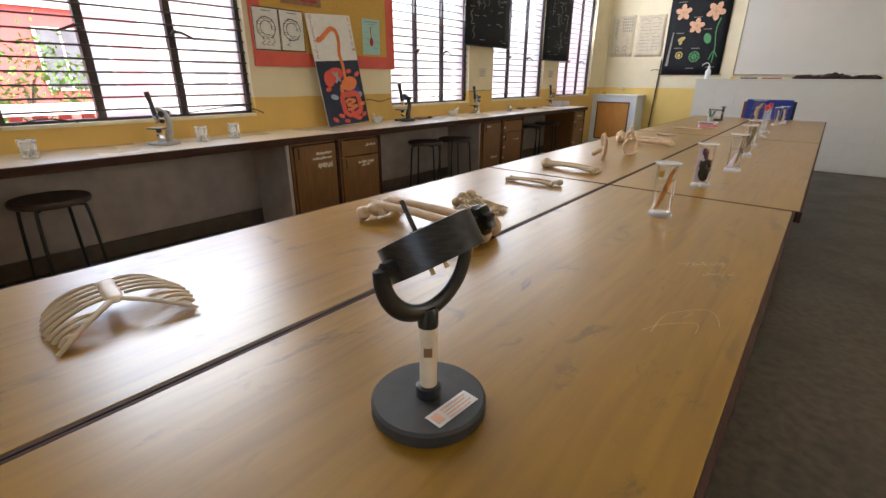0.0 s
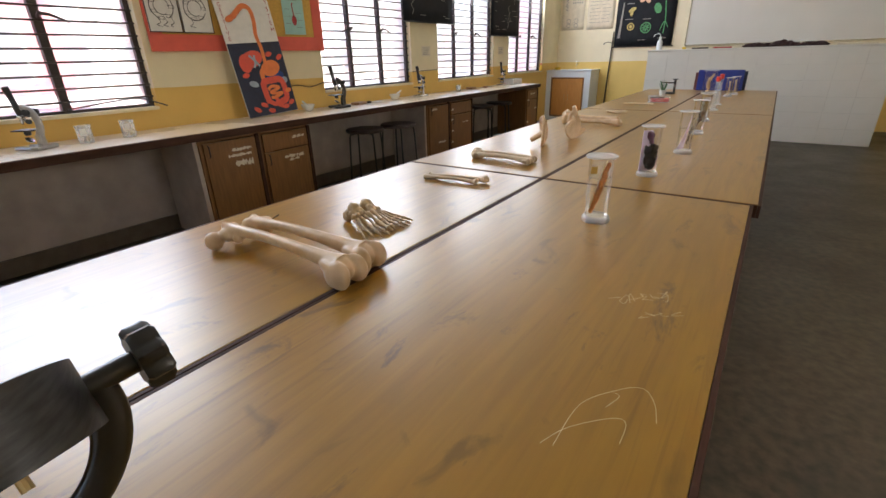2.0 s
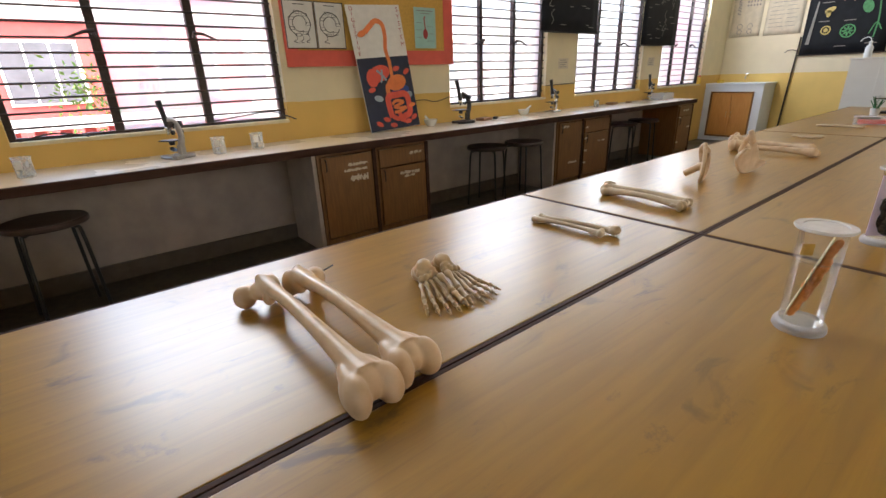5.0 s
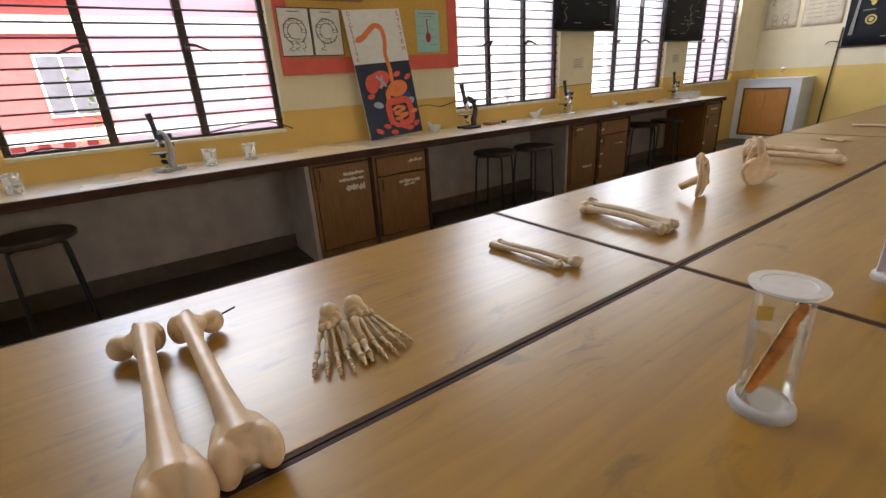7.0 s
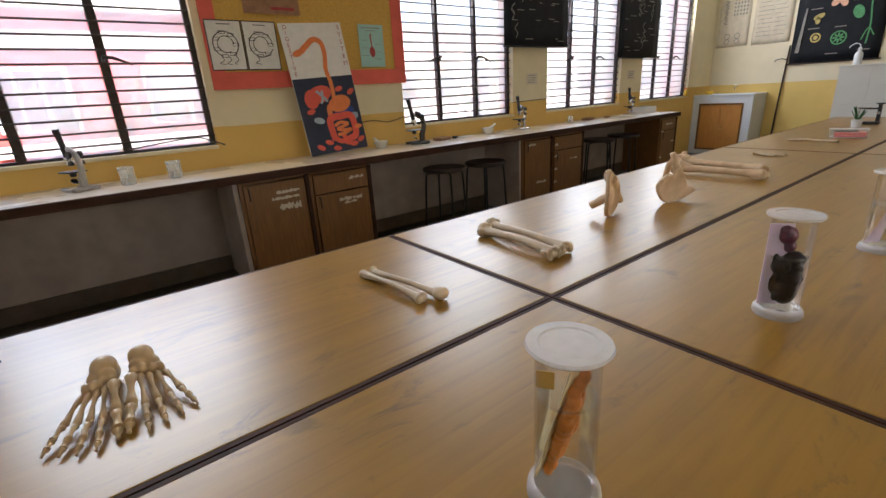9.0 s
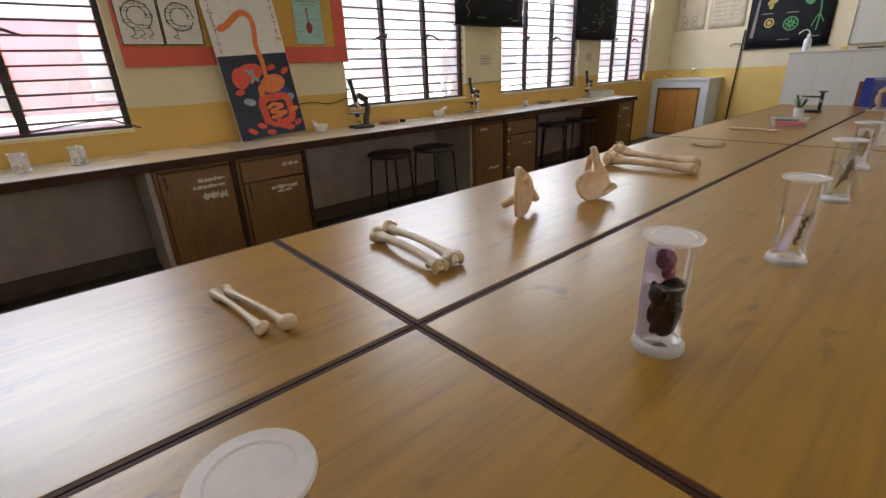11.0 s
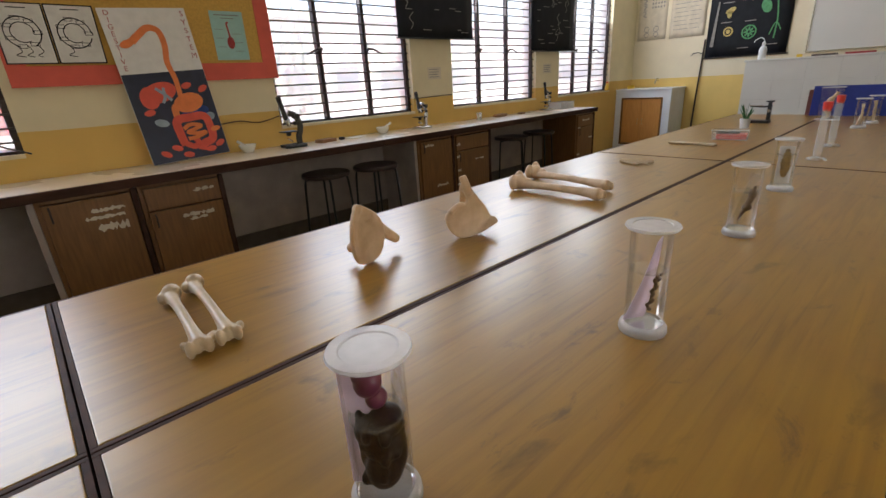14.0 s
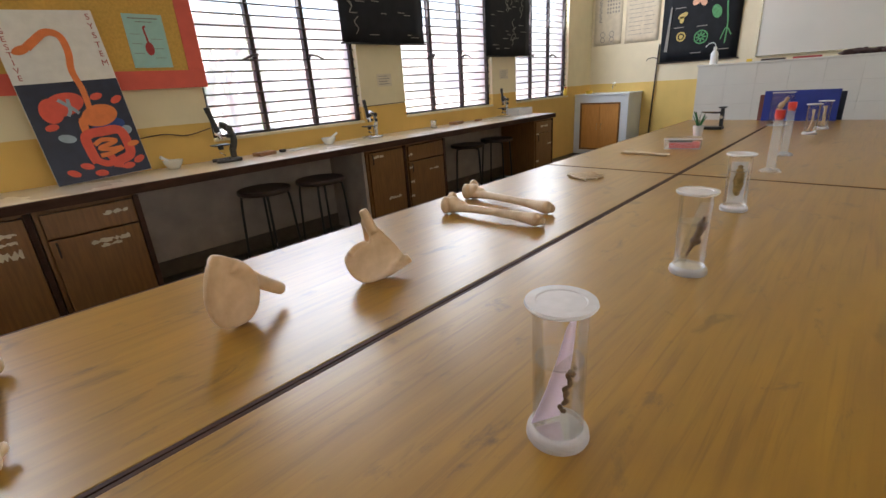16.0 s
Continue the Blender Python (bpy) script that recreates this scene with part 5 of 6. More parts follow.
def hand_skeleton(x, y, rz, arm, label):
    bm = bmesh.new()
    for k in range(6):
        ball((0.012 * (k % 3), (k // 3 - 0.5) * 0.022, 0.009), (0.010, 0.011, 0.008), bm, seg=8)
    if arm:
        tube([(-0.18, 0.004, 0.010), (-0.09, 0.002, 0.010), (-0.01, 0.004, 0.010)], [0.008, 0.005, 0.008], 10, bm)
        tube([(-0.18, -0.014, 0.010), (-0.09, -0.013, 0.010), (-0.01, -0.010, 0.010)], [0.008, 0.005, 0.007], 10, bm)
    ob = organic("hand_skeleton", bm, M_BONE2, None, 0.003, rounds=2)
    place(ob, pose(x, y, TT, 0, 0, rz), label, "bone", "bone models on the tables")
    for k in range(5):
        a = radians((k - 2) * (16 if not arm else 7))
        L = (0.115, 0.145, 0.15, 0.14, 0.105)[k] * (0.85 if not arm else 0.5)
        b2 = bmesh.new()
        for j in range(4):
            r0, r1 = 0.026 + L * (0, 0.45, 0.7, 0.86)[j], 0.026 + L * (0.44, 0.69, 0.85, 1.0)[j]
            tube([(r0 * math.cos(a), r0 * math.sin(a) + (k - 2) * 0.008, 0.008), ((r0 + r1) / 2 * math.cos(a), (r0 + r1) / 2 * math.sin(a) + (k - 2) * 0.008, 0.008), (r1 * math.cos(a), r1 * math.sin(a) + (k - 2) * 0.008, 0.007)], [0.0065, 0.0042, 0.0058], 8, b2)
        part("finger", b2, M_BONE2, ob, smooth=60)
    return ob


hand_skeleton(-0.40, 2.26, 8, False, "flat pale hand skeleton lying on the table")
hand_skeleton(-0.36, 2.975, 168, True, "pale slender forearm and hand skeleton on the table")

# ---- clinostat-like stand with tilting drum ----
sd = thing("tilting_drum_stand", (0.352, -1.668, TT), 85, "black iron stand with a tilted drum on an ivory post", "instrument")
part("base", lathe([(0, 0), (0.082, 0), (0.084, 0.003), (0.084, 0.019), (0.080, 0.023), (0, 0.023)], 48), M_SLATE, sd, smooth=40)
part("foot_collar", lathe([(0.0115, 0.023), (0.018, 0.023), (0.018, 0.040), (0.0115, 0.042)], 24), M_BLACK, sd, smooth=40)
pst = part("post", lathe([(0, 0.023), (0.0125, 0.023), (0.0125, 0.14), (0, 0.14)], 24), M_IVORY, sd, "ivory plastic post", smooth=40)
part("sticker", box(-0.006, 0.006, -0.0135, -0.0105, 0.094, 0.108), M_BOXWOOD, pst).matrix_basis = pose(0, 0, 0, 0, 0, -45)
part("socket", lathe([(0, 0.138), (0.0145, 0.138), (0.0145, 0.158), (0.011, 0.166), (0, 0.166)], 24), M_BLACK, sd, smooth=40)
ypts = arc((0.0, 0, 0.238), 0.076, 176, 378, 26)
part("yoke", tube(ypts, 0.0125, 12, None, 0.55, up=(0, 1, 0)), M_BLACK, sd, "glossy black half-ring yoke", smooth=60)
tilt = pose(0.006, 0, 0.253, 0, -6, 0) @ pose(0, 0, 0, -31, 0, 0)
drum = bmesh.new()
lathe([(0.062, -0.023), (0.066, -0.0235), (0.066, 0.0225), (0.062, 0.0235), (0.060, 0.020), (0.0, 0.019), (0.0, 0.013), (0.060, 0.012), (0.060, -0.0225), (0.062, -0.023)], 48, drum, tilt)
dr = part("drum", drum, M_IRON, sd, "dark brushed metal drum", smooth=40)
part("spindle", tube([tilt @ Vector((-0.012, 0, 0.015)), tilt @ Vector((-0.012, 0, 0.068))], 0.0032, 10), M_IRON, dr)
part("nut", lathe([(0, 0.019), (0.010, 0.019), (0.010, 0.026), (0, 0.026)], 6, m=tilt @ pose(-0.012, 0, 0)), M_BLACK, dr)
for u in (-0.008, 0.018):
    part("screw", tube([tilt @ Vector((u, 0.01, 0.015)), tilt @ Vector((u, 0.01, -0.036))], 0.0035, 10), M_BRASS, dr)
kb = bmesh.new()
lathe([(0, 0), (0.008, 0), (0.008, 0.034), (0, 0.034)], 16, kb, tilt @ pose(0.064, 0, 0.002, 0, 90, 0))
kn = part("clamp_knob", kb, M_BLACK, sd, smooth=40)
lob = bmesh.new()
n = 48
prof = [0.021 + 0.0022 * math.cos(8 * 2 * math.pi * i / n) for i in range(n)]
mk = tilt @ pose(0.094, 0, 0.002, 0, 90, 0)
loops = [[lob.verts.new(mk @ Vector((r * k * math.cos(2 * math.pi * i / n), r * k * math.sin(2 * math.pi * i / n), z))) for i, r in enumerate(prof)] for z, k in ((0, 0.9), (0.003, 1), (0.015, 1), (0.018, 0.88))]
for a, b in zip(loops, loops[1:]):
    for i in range(n):
        lob.faces.new((a[i], a[(i + 1) % n], b[(i + 1) % n], b[i]))
lob.faces.new(loops[0][::-1])
lob.faces.new(loops[-1])
part("fluted_grip", lob, M_BLACK, kn, smooth=35)
part("pivot_bolt", lathe([(0, 0), (0.011, 0), (0.011, 0.014), (0, 0.016)], 8, m=tilt @ pose(-0.066, 0, -0.004, 0, -90, 0)), M_IRON, sd)
lbm = box(-0.014, 0.014, -0.04, 0.04, 0.0232, 0.0238)
lb = part("label", lbm, M_PAPER, sd, "small pink and white paper label")
lb.matrix_basis = pose(0.0014, -0.0466, 0, 0, 0, -89)
bars = bmesh.new()
for k in range(4):
    box(-0.009 + k * 0.006, -0.0065 + k * 0.006, -0.016, 0.034 - 0.006 * (k % 2), 0.0239, 0.0242, bm=bars)
box(-0.009, 0.009, -0.036, -0.022, 0.0239, 0.0242, bm=bars)
bp_ = part("print", bars, M_PETAL, lb)


# ---- specimen jars ----
def jar(x, y, rz, h, label, level=0.6, k=1.0):
    t = thing("specimen_jar", (x, y, TT), rz, label, "specimen jar", "specimen jars in a row")
    r = 0.032 * k
    part("foot", lathe([(0, 0), (0.0388 * k, 0), (0.0402 * k, 0.003), (0.0393 * k, 0.011), (0.036 * k, 0.016), (r + 0.0005, 0.018), (r + 0.0005, 0.010), (0, 0.008)], 40), M_FOOT, t, "frosted plastic foot", smooth=35)
    part("cylinder", lathe([(0, 0.015), (r - 0.003, 0.0155), (r, 0.018), (r * 1.03, h - 0.006)], 40), M_GLASS, t, "clear cylinder wall", smooth=35)
    fl = 0.014 + (h - 0.03) * level
    fluid = part("fluid", lathe([(r - 0.0024, 0.019), (r - 0.0024, fl + 0.0015), (r - 0.004, fl), (0, fl - 0.0005)], 32), M_LIQUID, t, smooth=35)
    part("fluid_surface", lathe([(0, fl - 0.0012), (r - 0.003, fl - 0.0012)], 32), M_CLEARER, fluid, "pale surface of the fluid")
    part("meniscus", lathe([(r - 0.0024, fl + 0.0012), (r - 0.0046, fl - 0.0002), (r - 0.0024, fl - 0.0014)], 32), M_CLEARER, fluid, "bright ring where the fluid ends", smooth=35)
    lid = part("lid", lathe([(0, h - 0.003), (r * 0.86, h - 0.003), (r * 0.9, h - 0.006), (0.0405 * k, h - 0.006), (0.0428 * k, h - 0.003), (0.0418 * k, h), (r * 0.95, h), (r * 0.9, h - 0.0015), (0, h - 0.0015)], 44), M_FROST, t, "frosted flat plastic lid", smooth=35)
    return t


def card(parent, material, w, h, z, lean, rz, label):
    c = part("card", box(-0.0008, 0.0008, -w / 2, w / 2, -h / 2, h / 2), material, parent, label)
    c.matrix_basis = pose(0, 0, z, lean, 0, rz)
    return c


jA = jar(0.328, -0.384, 0, 0.190, "clear jar holding an orange preserved specimen", 0.72)
tilt_a = pose(0, 0, 0.096, 0, 14, 8)
ca = part("card", box(-0.0008, 0.0008, -0.020, 0.020, -0.072, 0.080), M_CREAMCARD, jA, "cream backing card")
ca.matrix_basis = pose(-0.004, -0.004, 0) @ tilt_a
part("label", box(-0.009, 0.009, -0.0004, 0.0004, -0.010, 0.010), M_FELT, jA, "small yellow paper label").matrix_basis = pose(-0.012, -0.020, 0.150, 0, 0, 35)
random.seed(21)
bm = bmesh.new()
for k in range(14):
    f = k / 13
    wide = 0.0035 + 0.0085 * math.sin(math.pi * (0.06 + 0.88 * f)) ** 1.6
    ball((0.007 + random.uniform(-0.0015, 0.002), -0.006 + 0.003 * math.sin(7 * f), -0.066 + 0.138 * f), (0.005 + 0.35 * wide, wide, 0.010), bm, rx=random.uniform(-18, 18), seg=10)
for k in range(9):
    z = -0.020 + 0.0085 * k
    tube([(0.010, 0.006, z), (0.015, -0.002, z - 0.010), (0.013, -0.013, z - 0.018)], [0.0026, 0.0022, 0.0012], 6, bm)
for s_ in (-1, 1):
    tube([(0.009, s_ * 0.004, 0.030), (0.013, s_ * 0.008, 0.0), (0.010, s_ * 0.005, -0.034)], [0.0045, 0.004, 0.002], 8, bm)
spA = organic("specimen", bm, M_CRAY, jA, 0.0017, "orange shrivelled specimen", 1)
spA.matrix_basis = pose(-0.004, -0.004, 0) @ tilt_a
jB = jar(0.335, 0.237, 0, 0.193, "clear jar holding a dark purple organ", 0.62)
cB = card(jB, M_LILAC, 0.038, 0.155, 0.098, 0, -52, "lilac backing card")
cB.location = (-0.013, -0.012, 0.097)
random.seed(22)
bm = bmesh.new()
for x, y, z, a, b, c in ((0.004, 0.0, 0.052, 0.021, 0.023, 0.030), (0.003, 0.003, 0.078, 0.023, 0.024, 0.026), (-0.004, -0.008, 0.096, 0.018, 0.017, 0.018), (0.007, 0.005, 0.106, 0.019, 0.020, 0.018), (-0.010, -0.004, 0.062, 0.013, 0.016, 0.024), (0.012, 0.010, 0.066, 0.013, 0.013, 0.028)):
    ball((x, y, z), (a, b, c), bm, rz=random.uniform(-20, 20), rx=random.uniform(-12, 12))
for k in range(26):
    a, z = random.uniform(0, 6.28), random.uniform(0.035, 0.115)
    ball((0.003 + 0.021 * math.cos(a), 0.021 * math.sin(a), z), (random.uniform(0.003, 0.007),) * 2 + (random.uniform(0.004, 0.010),), bm, seg=8)
spB = organic("specimen", bm, M_LIVER, jB, 0.002, "dark purple organ specimen", 1)
bm = ball((-0.004, -0.004, 0.153), (0.015, 0.015, 0.017), rx=-14)
ball((-0.001, 0.002, 0.132), (0.011, 0.012, 0.013), bm)
ball((-0.006, -0.010, 0.162), (0.010, 0.010, 0.010), bm)
spB2 = organic("specimen_top", bm, M_PLUM, jB, 0.002, "plum coloured lobe", 2)
jC = jar(0.384, 0.760, 0, 0.195, "clear jar with a lilac card and dried seeds", 0.62)
bm = bmesh.new()
rows = []
for i in range(13):
    f = i / 12
    u = -0.015 + 0.029 * f + 0.003 * math.sin(math.pi * f)
    yaw = radians(52 - 40 * f)
    half = 0.021 - 0.004 * f
    rows.append([bm.verts.new((u + e * half * math.sin(yaw), e * half * math.cos(yaw), 0.020 + 0.150 * f)) for e in (-1, 1)])
for a, b in zip(rows, rows[1:]):
    bm.faces.new((a[0], a[1], b[1], b[0]))
cC = part("card", bm, M_LILAC, jC, "curved lilac backing card", smooth=60)
cC.matrix_basis = pose(0, 0, 0, 0, 0, 22)
cC.modifiers.new("thickness", "SOLIDIFY").thickness = 0.0012
random.seed(23)
bm = bmesh.new()
for k in range(22):
    f = k / 21
    ball((0.004 + 0.012 * f + random.uniform(-0.002, 0.004), -0.012 + random.uniform(-0.003, 0.003), 0.046 + 0.066 * f), (random.uniform(0.002, 0.004), 0.003, random.uniform(0.003, 0.005)), bm, seg=8)
spC = part("seeds", bm, M_BROWNSPEC, jC, "ragged row of brown seeds")
spC.matrix_basis = pose(0, 0, 0, 0, 0, 22)
jD = jar(0.357, 1.397, 0, 0.191, "clear jar holding a brown dried insect", 0.66)
card(jD, M_CLEARER, 0.02, 0.15, 0.09, -14, -62, "clear plastic strip")
bm = bmesh.new()
tube([(0, -0.016, 0.04), (0, -0.004, 0.072), (0, 0.006, 0.10), (0, 0.012, 0.135)], [0.002, 0.006, 0.008, 0.004], 10, bm)
ball((0, 0.0, 0.078), (0.012, 0.012, 0.010), bm)
ball((0, 0.008, 0.112), (0.009, 0.010, 0.014), bm)
spD = organic("specimen", bm, M_BROWNSPEC, jD, 0.002, "brown dried insect", 1)
spD.matrix_basis = pose(0, 0, 0, 0, 0, -62) @ pose(0.008, 0.006, 0)
jE = jar(0.322, 1.99, 0, 0.182, "clear jar holding a ragged tan specimen", 0.75)
card(jE, M_FROST, 0.045, 0.13, 0.09, 0, -62, "milky backing card")
bm = bmesh.new()
for k in range(9):
    f = k / 8
    w_ = 0.012 * math.sin(math.pi * (0.12 + 0.8 * f))
    ball((0, random.uniform(-0.002, 0.002), 0.055 + 0.085 * f), (0.005, 0.004 + w_, 0.008), bm, seg=10)
    for s_ in (-1, 1):
        tube([(0, 0, 0.055 + 0.085 * f), (0, s_ * (0.008 + w_), 0.058 + 0.085 * f)], [0.003, 0.001], 6, bm)
spE = organic("specimen", bm, M_TANSPEC, jE, 0.002, "ragged tan preserved specimen", 1)
spE.matrix_basis = pose(0, 0, 0, 0, 0, -62) @ pose(0.008, 0.0, 0)
for x, y, seed in ((0.302, 4.05, 1), (0.335, 4.34, 2)):
    jj = jar(x, y, 0, 0.185, "clear jar holding pale slender bones", 0.5)
    random.seed(seed)
    for k in range(3):
        bb = tube([(random.uniform(-0.015, 0.015), -0.02 + 0.012 * k, 0.02), (random.uniform(-0.01, 0.01), -0.008 + 0.012 * k, 0.09), (random.uniform(-0.01, 0.01), 0.002 + 0.008 * k, 0.15)], [0.005, 0.0035, 0.005], 8)
        part("specimen", bb, M_BONE2, jj, "pale slender bone", smooth=60)


def tall_tube(x, y):
    t = thing("measuring_tube", (x, y, TT), 0, "tall clear glass tube on a foot with a red stopper", "glass tube", "stoppered tubes in the row")
    part("foot", lathe([(0, 0), (0.040, 0), (0.041, 0.006), (0.03, 0.012), (0.016, 0.016), (0, 0.016)], 32), M_CLEARBOX, t, "clear glass foot", smooth=40)
    part("cylinder", lathe([(0.015, 0.016), (0.017, 0.016), (0.017, 0.225), (0.015, 0.225), (0.015, 0.02)], 28), M_CLEARER, t, "clear tube wall", smooth=40)
    part("stopper", lathe([(0, 0.215), (0.0145, 0.215), (0.0155, 0.225), (0.0175, 0.228), (0.018, 0.255), (0, 0.257)], 24), M_REDPL, t, "red rubber stopper", smooth=40)


tall_tube(0.310, 2.69)
tall_tube(0.292, 3.16)
mj = thing("museum_jar", (0.07, 4.55, TT), 0, "tall clear rectangular jar with a curved ivory specimen", "specimen jar")
for a in ((-0.065, 0.065, -0.03, -0.027, 0.01, 0.23), (-0.065, 0.065, 0.027, 0.03, 0.01, 0.23), (-0.065, -0.062, -0.027, 0.027, 0.01, 0.23), (0.062, 0.065, -0.027, 0.027, 0.01, 0.23)):
    part("pane", box(*a), M_GLASS, mj)
part("foot", box(-0.072, 0.072, -0.036, 0.036, 0, 0.01, 0.002), M_FROST, mj)
part("lid", box(-0.068, 0.068, -0.033, 0.033, 0.23, 0.236, 0.001), M_FROST, mj)
bm = tube(smooth_line([(-0.03, 0, 0.015), (0.0, 0, 0.03), (-0.012, 0, 0.08), (-0.01, 0, 0.13), (0.02, 0, 0.18), (0.03, 0, 0.20)], 5), [0.012] * 8 + [0.02] * 10 + [0.012] * 8, 12)
organic("specimen", bm, M_BONE, mj, 0.003, "curved ivory coloured specimen", 3)

# ---- books, box, plant, small balance at the end of the tables ----
def standing_book(x0, x1, y, h, material, label, th_=0.035):
    t = thing("standing_book", (x0, y, TT), 0, label, "book", "books standing at the end of the tables")
    w = x1 - x0
    part("cover", box(0, w, 0, 0.004, 0, h, 0.001), material, t)
    part("cover", box(0, w, th_ - 0.004, th_, 0, h, 0.001), material, t)
    part("spine", box(-0.002, 0.004, 0.004, th_ - 0.004, 0, h, 0.001), material, t)
    part("pages", box(0.004, w - 0.006, 0.004, th_ - 0.004, 0.004, h - 0.004), M_OLDPAPER, t)


standing_book(-0.10, 0.37, 4.90, 0.23, M_BINDER, "large blue hard binder standing upright on the table", 0.03)
standing_book(-0.135, 0.29, 4.94, 0.20, M_BROWNBOOK, "brown bound book standing upright behind the binder", 0.04)
standing_book(0.06, 0.40, 4.935 + 0.05, 0.21, M_NAVY, "dark navy bound book standing behind the binder", 0.012)

pb = thing("plastic_box", (-0.21, 3.27, TT), 12, "clear plastic box holding red and dark pieces", "box")
for a in ((-0.095, 0.095, -0.055, -0.052, 0.003, 0.06), (-0.095, 0.095, 0.052, 0.055, 0.003, 0.06), (-0.095, -0.092, -0.052, 0.052, 0.003, 0.06), (0.092, 0.095, -0.052, 0.052, 0.003, 0.06)):
    part("side", box(*a), M_CLEARER, pb)
part("bottom", box(-0.095, 0.095, -0.055, 0.055, 0, 0.003), M_FROST2, pb)
part("rim", box(-0.10, 0.10, -0.06, -0.055, 0.056, 0.062, 0.001), M_FROST, pb)
part("contents", box(-0.07, 0.088, -0.048, 0.048, 0.004, 0.034, 0.005), M_REDPL, pb, "red plastic pieces")
part("contents", box(-0.075, 0.05, -0.02, 0.044, 0.035, 0.046, 0.004), M_IRON, pb, "dark grey pieces")

pl = thing("plant_cup", (-0.29, 3.86, TT), 0, "small white cup holding dark green leaves", "plant")
part("cup", lathe([(0, 0), (0.026, 0), (0.035, 0.07), (0.033, 0.07), (0.024, 0.004), (0, 0.004)], 24), M_FROST, pl, smooth=40)
random.seed(8)
for k in range(11):
    a = k * 2.4
    d = 0.03 + 0.035 * random.random()
    hgt = 0.12 + 0.05 * random.random()
    lf = ribbon([(0, 0.03), (d * 0.35, hgt * 0.6), (d, hgt)], (0.016, 0.004), 0.0, None, 5)
    o = part("leaf", lf, M_GREENLEAF, pl)
    o.matrix_basis = pose(0, 0, 0, 0, 0, math.degrees(a))
    o.modifiers.new("thickness", "SOLIDIFY").thickness = 0.0012

bl = thing("small_balance", (-0.29, 4.26, TT), 0, "small black metal balance with an arm and chrome pan", "balance")
part("base", box(-0.075, 0.06, -0.04, 0.04, 0, 0.022, 0.004), M_BLACK, bl)
part("column", box(0.035, 0.058, -0.014, 0.014, 0.022, 0.13, 0.003), M_BLACK, bl)
part("arm", tube([(0.05, 0, 0.122), (-0.01, 0, 0.118), (-0.085, 0, 0.124)], [0.007, 0.006, 0.005], 10), M_BLACK, bl, smooth=50)
part("arm_plate", box(-0.09, 0.0, -0.02, 0.02, 0.125, 0.130, 0.001), M_CHROME, bl)
part("head", lathe([(0, 0.13), (0.012, 0.13), (0.012, 0.15), (0.028, 0.155), (0.028, 0.162), (0, 0.162)], 18, m=pose(0.045, 0, 0)), M_BLACK, bl, smooth=40)
part("knob", lathe([(0, 0), (0.012, 0), (0.012, 0.012), (0, 0.012)], 16, m=pose(0.047, -0.014, 0.09, 90, 0, 0)), M_CHROME, bl, smooth=40)

# ---- marks scratched into the table ----
def scratch(name, strokes, w, label):
    bm = bmesh.new()
    for st in strokes:
        rb = ribbon(st, w, 0.0)
        for v in rb.verts:
            v.co = Vector((v.co.y, v.co.z, TT + 0.0006))
        merge(bm, rb)
    return tagged(part(name, bm, M_CHALK), label, "mark", kind="structure")


random.seed(5)
strokes = []
for k in range(9):
    x, y = 0.505 + 0.011 * k, -0.83 + 0.011 * k * 0.8
    strokes.append([(x + random.uniform(-0.012, 0.012), y + random.uniform(-0.015, 0.02)) for _ in range(4)])
for k in range(5):
    x, y = 0.565 + 0.013 * k, -0.87 + 0.012 * k
    strokes.append([(x + random.uniform(-0.012, 0.012), y + random.uniform(-0.012, 0.012)) for _ in range(3)])
scratch("scratched_scribble", strokes, 0.0014, "pale scribble scratched into the table top")
scratch("scratched_curves", [[(0.543, -1.237), (0.547, -1.148), (0.583, -1.090), (0.612, -1.068), (0.632, -1.091), (0.642, -1.129)], [(0.528, -1.242), (0.548, -1.198), (0.591, -1.151), (0.609, -1.151), (0.611, -1.190)], [(0.579, -1.099), (0.588, -1.104), (0.578, -1.135)]], 0.0010, "pale curved lines scratched into the table top")

# ---- outside: red school block, terrace wall, trees ----
M_REDWALL = mat("red_school_plaster", (0.42, 0.075, 0.07), 0.85, grain=0.12, scale=3, stain=0.2)
M_PINKWALL = mat("faded_pink_plaster", (0.50, 0.17, 0.17), 0.85, grain=0.12, scale=3, stain=0.2)
# far block's wall: overexposed haze is painted in as a pale colour
M_PALEWALL = mat("glare_whitened_plaster", (0.72, 0.68, 0.64), 0.85, grain=0.12, scale=3, stain=0.2)
M_BAND = mat("white_band_paint", (0.75, 0.72, 0.70), 0.8, grain=0.1, scale=3)
M_DARKGLASS = mat("dark_far_glass", (0.12, 0.12, 0.14), 0.15, grain=0.3, scale=2)
M_LEAF = mat("tree_leaves", (0.10, 0.20, 0.03), 0.6, grain=0.5, scale=3)
M_BARK = mat("tree_bark", (0.12, 0.08, 0.05), 0.9, grain=0.4, scale=20, bump=0.3)
M_GROUND = mat("dusty_school_yard", (0.28, 0.24, 0.19), 0.95, grain=0.2, scale=1.0, stain=0.3)
GZ = -3.4
gnd = part("ground", box(-400, 400, -400, 400, GZ - 0.2, GZ), M_GROUND)
tagged(gnd, "dusty school yard ground", "ground", kind="structure")
tagged(part("lower_storey", box(WX - 0.23, EX + 0.23, BY - 0.23, FY + 0.23, GZ, -0.13), M_REDWALL), "red plastered lower storey under the room", "wall", kind="structure")


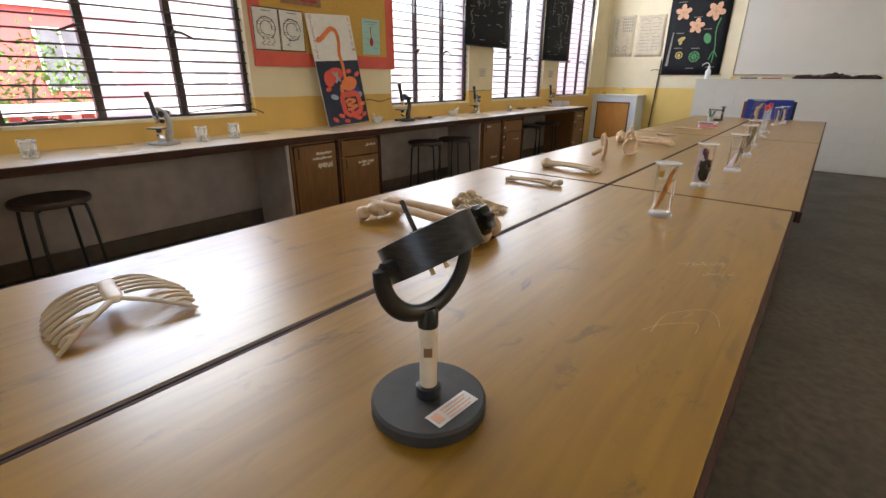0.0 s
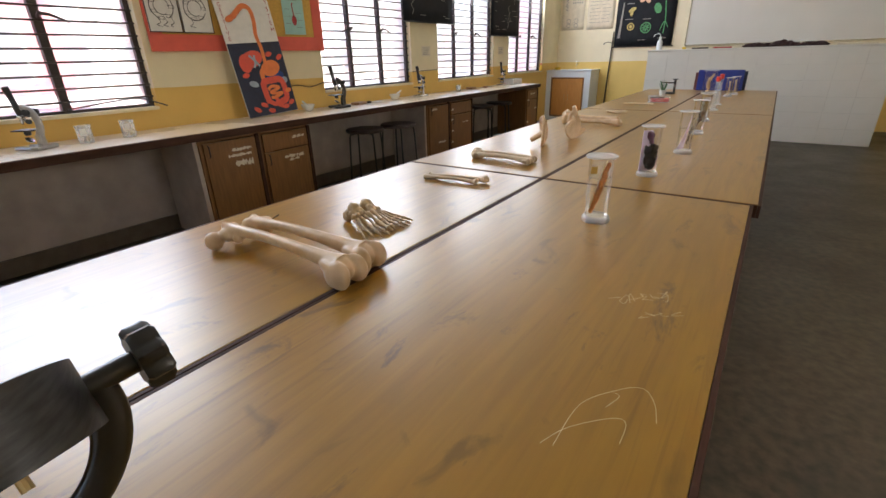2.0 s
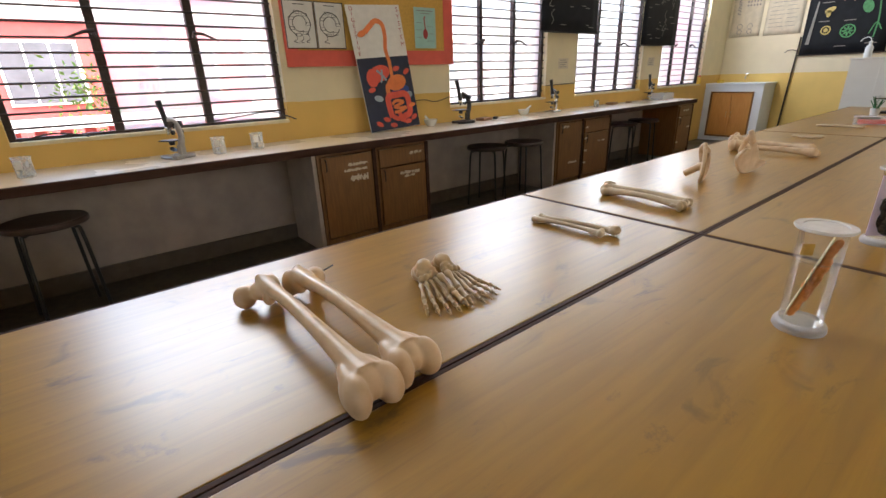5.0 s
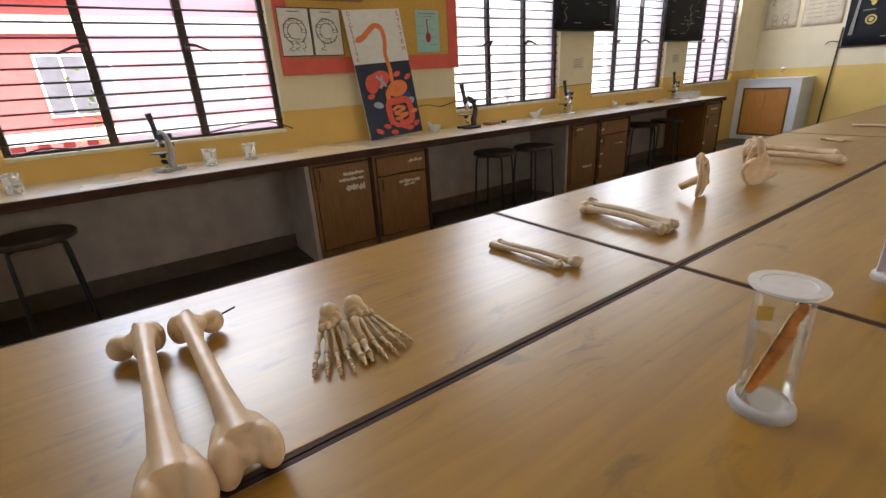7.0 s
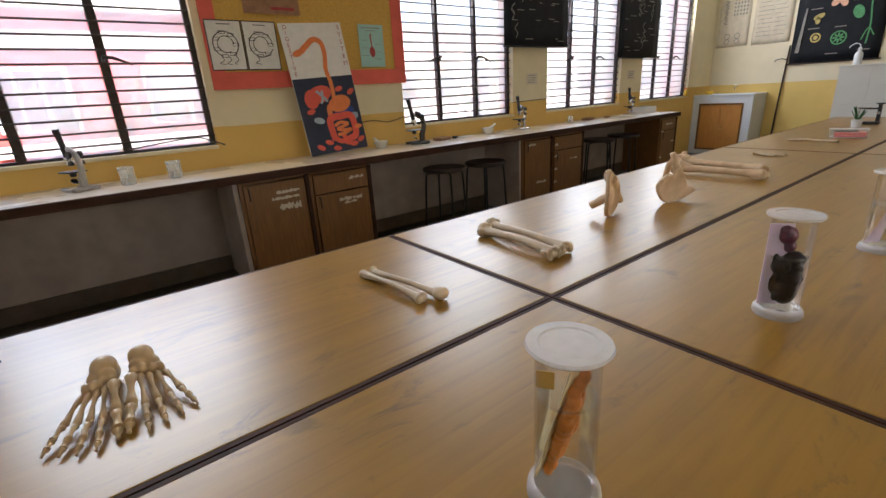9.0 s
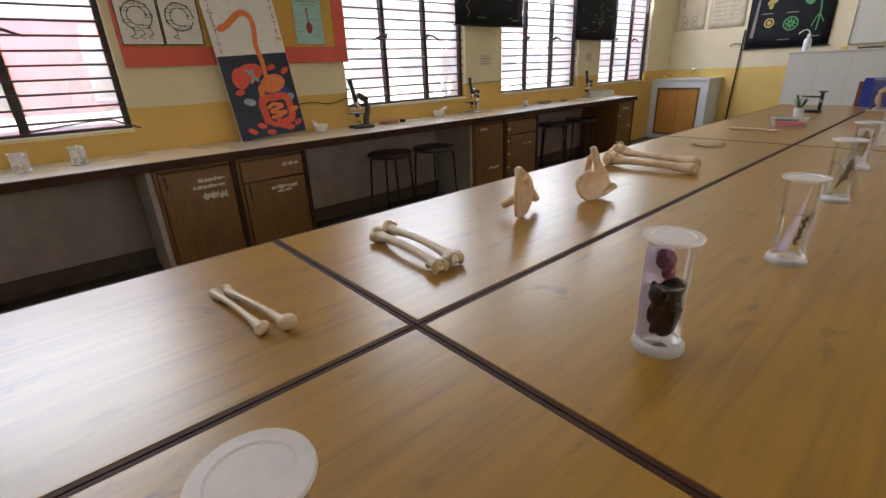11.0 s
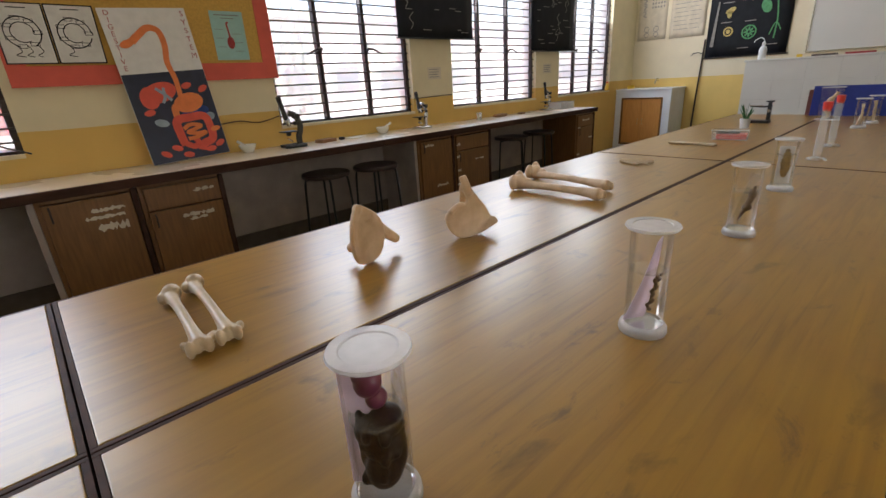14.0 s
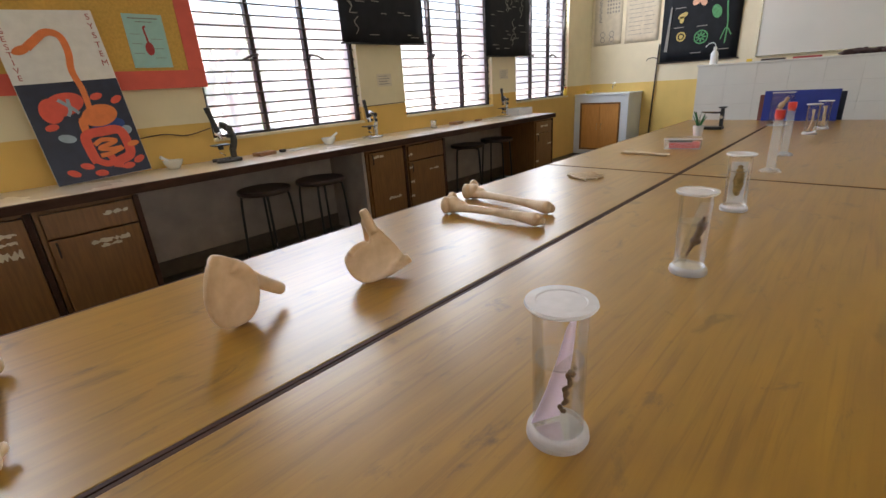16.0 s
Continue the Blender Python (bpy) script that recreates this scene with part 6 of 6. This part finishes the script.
def block(x, y0, y1, z1, wall_mat, cols, rows, label):
    b = thing("school_block", (x, y0, GZ), 0, label, "building")
    w, h = y1 - y0, z1 - GZ
    part("wall", box(-6, 0, 0, w, 0, h), wall_mat, b)
    part("roof", box(-6.3, 0.5, -0.3, w + 0.3, h, h + 0.25), M_BAND, b)
    for r in range(rows):
        part("band", box(0, 0.12, 0, w, r * 3.3 + 2.95, r * 3.3 + 3.35), M_BAND, b)
        for c in range(cols):
            u = w * (c + 0.5) / cols
            wn_ = part("window", box(0.0, 0.06, u - 0.8, u + 0.8, r * 3.3 + 1.0, r * 3.3 + 2.5), M_BAND, b)
            for k in range(3):
                part("pane", box(0.06, 0.09, u - 0.74 + k * 0.5, u - 0.29 + k * 0.5, r * 3.3 + 1.06, r * 3.3 + 2.44), M_DARKGLASS, wn_)
    return b


block(-15.0, -16, 3.4, 3.7, M_REDWALL, 6, 2, "red plastered two storey school block with white bands")
block(-22.0, 4.2, 30, 4.6, M_PALEWALL, 9, 2, "school block behind the trees, coloured pale for outdoor glare")
near = thing("side_wing", (-6.2, 20.0, GZ), 0, "pink plastered wing wall beside the windows", "building")
part("wall", box(-4, 0, 0, 6, 0, 9.5), M_PINKWALL, near)
part("roof", box(-4.2, 0.2, -0.2, 6.2, 9.5, 9.7), M_BAND, near)
tw_ = thing("terrace_wall", (-8.6, -9.0, GZ - 0.25), 0, "red terrace parapet with upright slots", "wall")
part("wall", box(-0.15, 0.15, 0, 10.5, 0, 3.75), M_REDWALL, tw_)
part("coping", box(-0.2, 0.2, 0, 10.5, 4.35, 4.5), M_BAND, tw_)
for k in range(35):
    y = 0.15 + k * 0.3
    if k == 0:
        bal = part("baluster", box(-0.08, 0.08, -0.07, 0.07, 0, 0.6), M_REDWALL, tw_)
        bal.matrix_basis = pose(0, y, 3.75)
    else:
        o = new("baluster", bal.data)
        o.parent = tw_
        o.matrix_basis = pose(0, y, 3.75)


def tree(x, y, h, spread, seed, leaves):
    random.seed(seed)
    t = thing("tree", (x, y, GZ), 0, "leafy green tree outside the windows", "tree", "trees outside")
    bm = tube([(0, 0, 0), (0.05, 0.02, h * 0.3), (0.0, 0.05, h * 0.6), (0.05, 0, h * 0.85)], [0.16, 0.12, 0.08, 0.03], 10)
    clumps = []
    for k in range(9):
        a, z = k * 2.4, h * (0.42 + 0.05 * k)
        r = spread * random.uniform(0.45, 0.95) * (1.1 - abs(z / h - 0.6))
        tip = Vector((r * math.cos(a), r * math.sin(a), z + h * 0.12))
        tube([(0, 0.03, z - h * 0.08), tuple(tip * 0.5 + Vector((0, 0, z * 0.48))), tuple(tip)], [0.05, 0.035, 0.012], 6, bm)
        clumps.append(tip)
    part("trunk", bm, M_BARK, t)
    verts, faces = [], []
    for k in range(leaves):
        c = random.choice(clumps)
        p = c + Vector((random.gauss(0, spread * 0.24), random.gauss(0, spread * 0.24), random.gauss(0, h * 0.07)))
        s_ = random.uniform(0.04, 0.085)
        u = Vector((random.gauss(0, 1), random.gauss(0, 1), random.gauss(0, 1))).normalized()
        v = u.orthogonal().normalized()
        i = len(verts)
        verts += [p - u * s_, p + v * s_ * 0.5, p + u * s_, p - v * s_ * 0.5]
        faces.append((i, i + 1, i + 2, i + 3))
    me = bpy.data.meshes.new("crown")
    me.from_pydata([tuple(v) for v in verts], [], faces)
    me.materials.append(M_LEAF)
    new("crown", me).parent = t
    return t


tree(-13.0, 0.2, 5.2, 1.5, 1, 2000)
tree(-13.2, -5.4, 5.0, 1.5, 2, 2200)
tree(-14.0, 6.5, 6.8, 2.2, 3, 5000)
tree(-14.0, 12.5, 7.0, 2.6, 4, 3000)
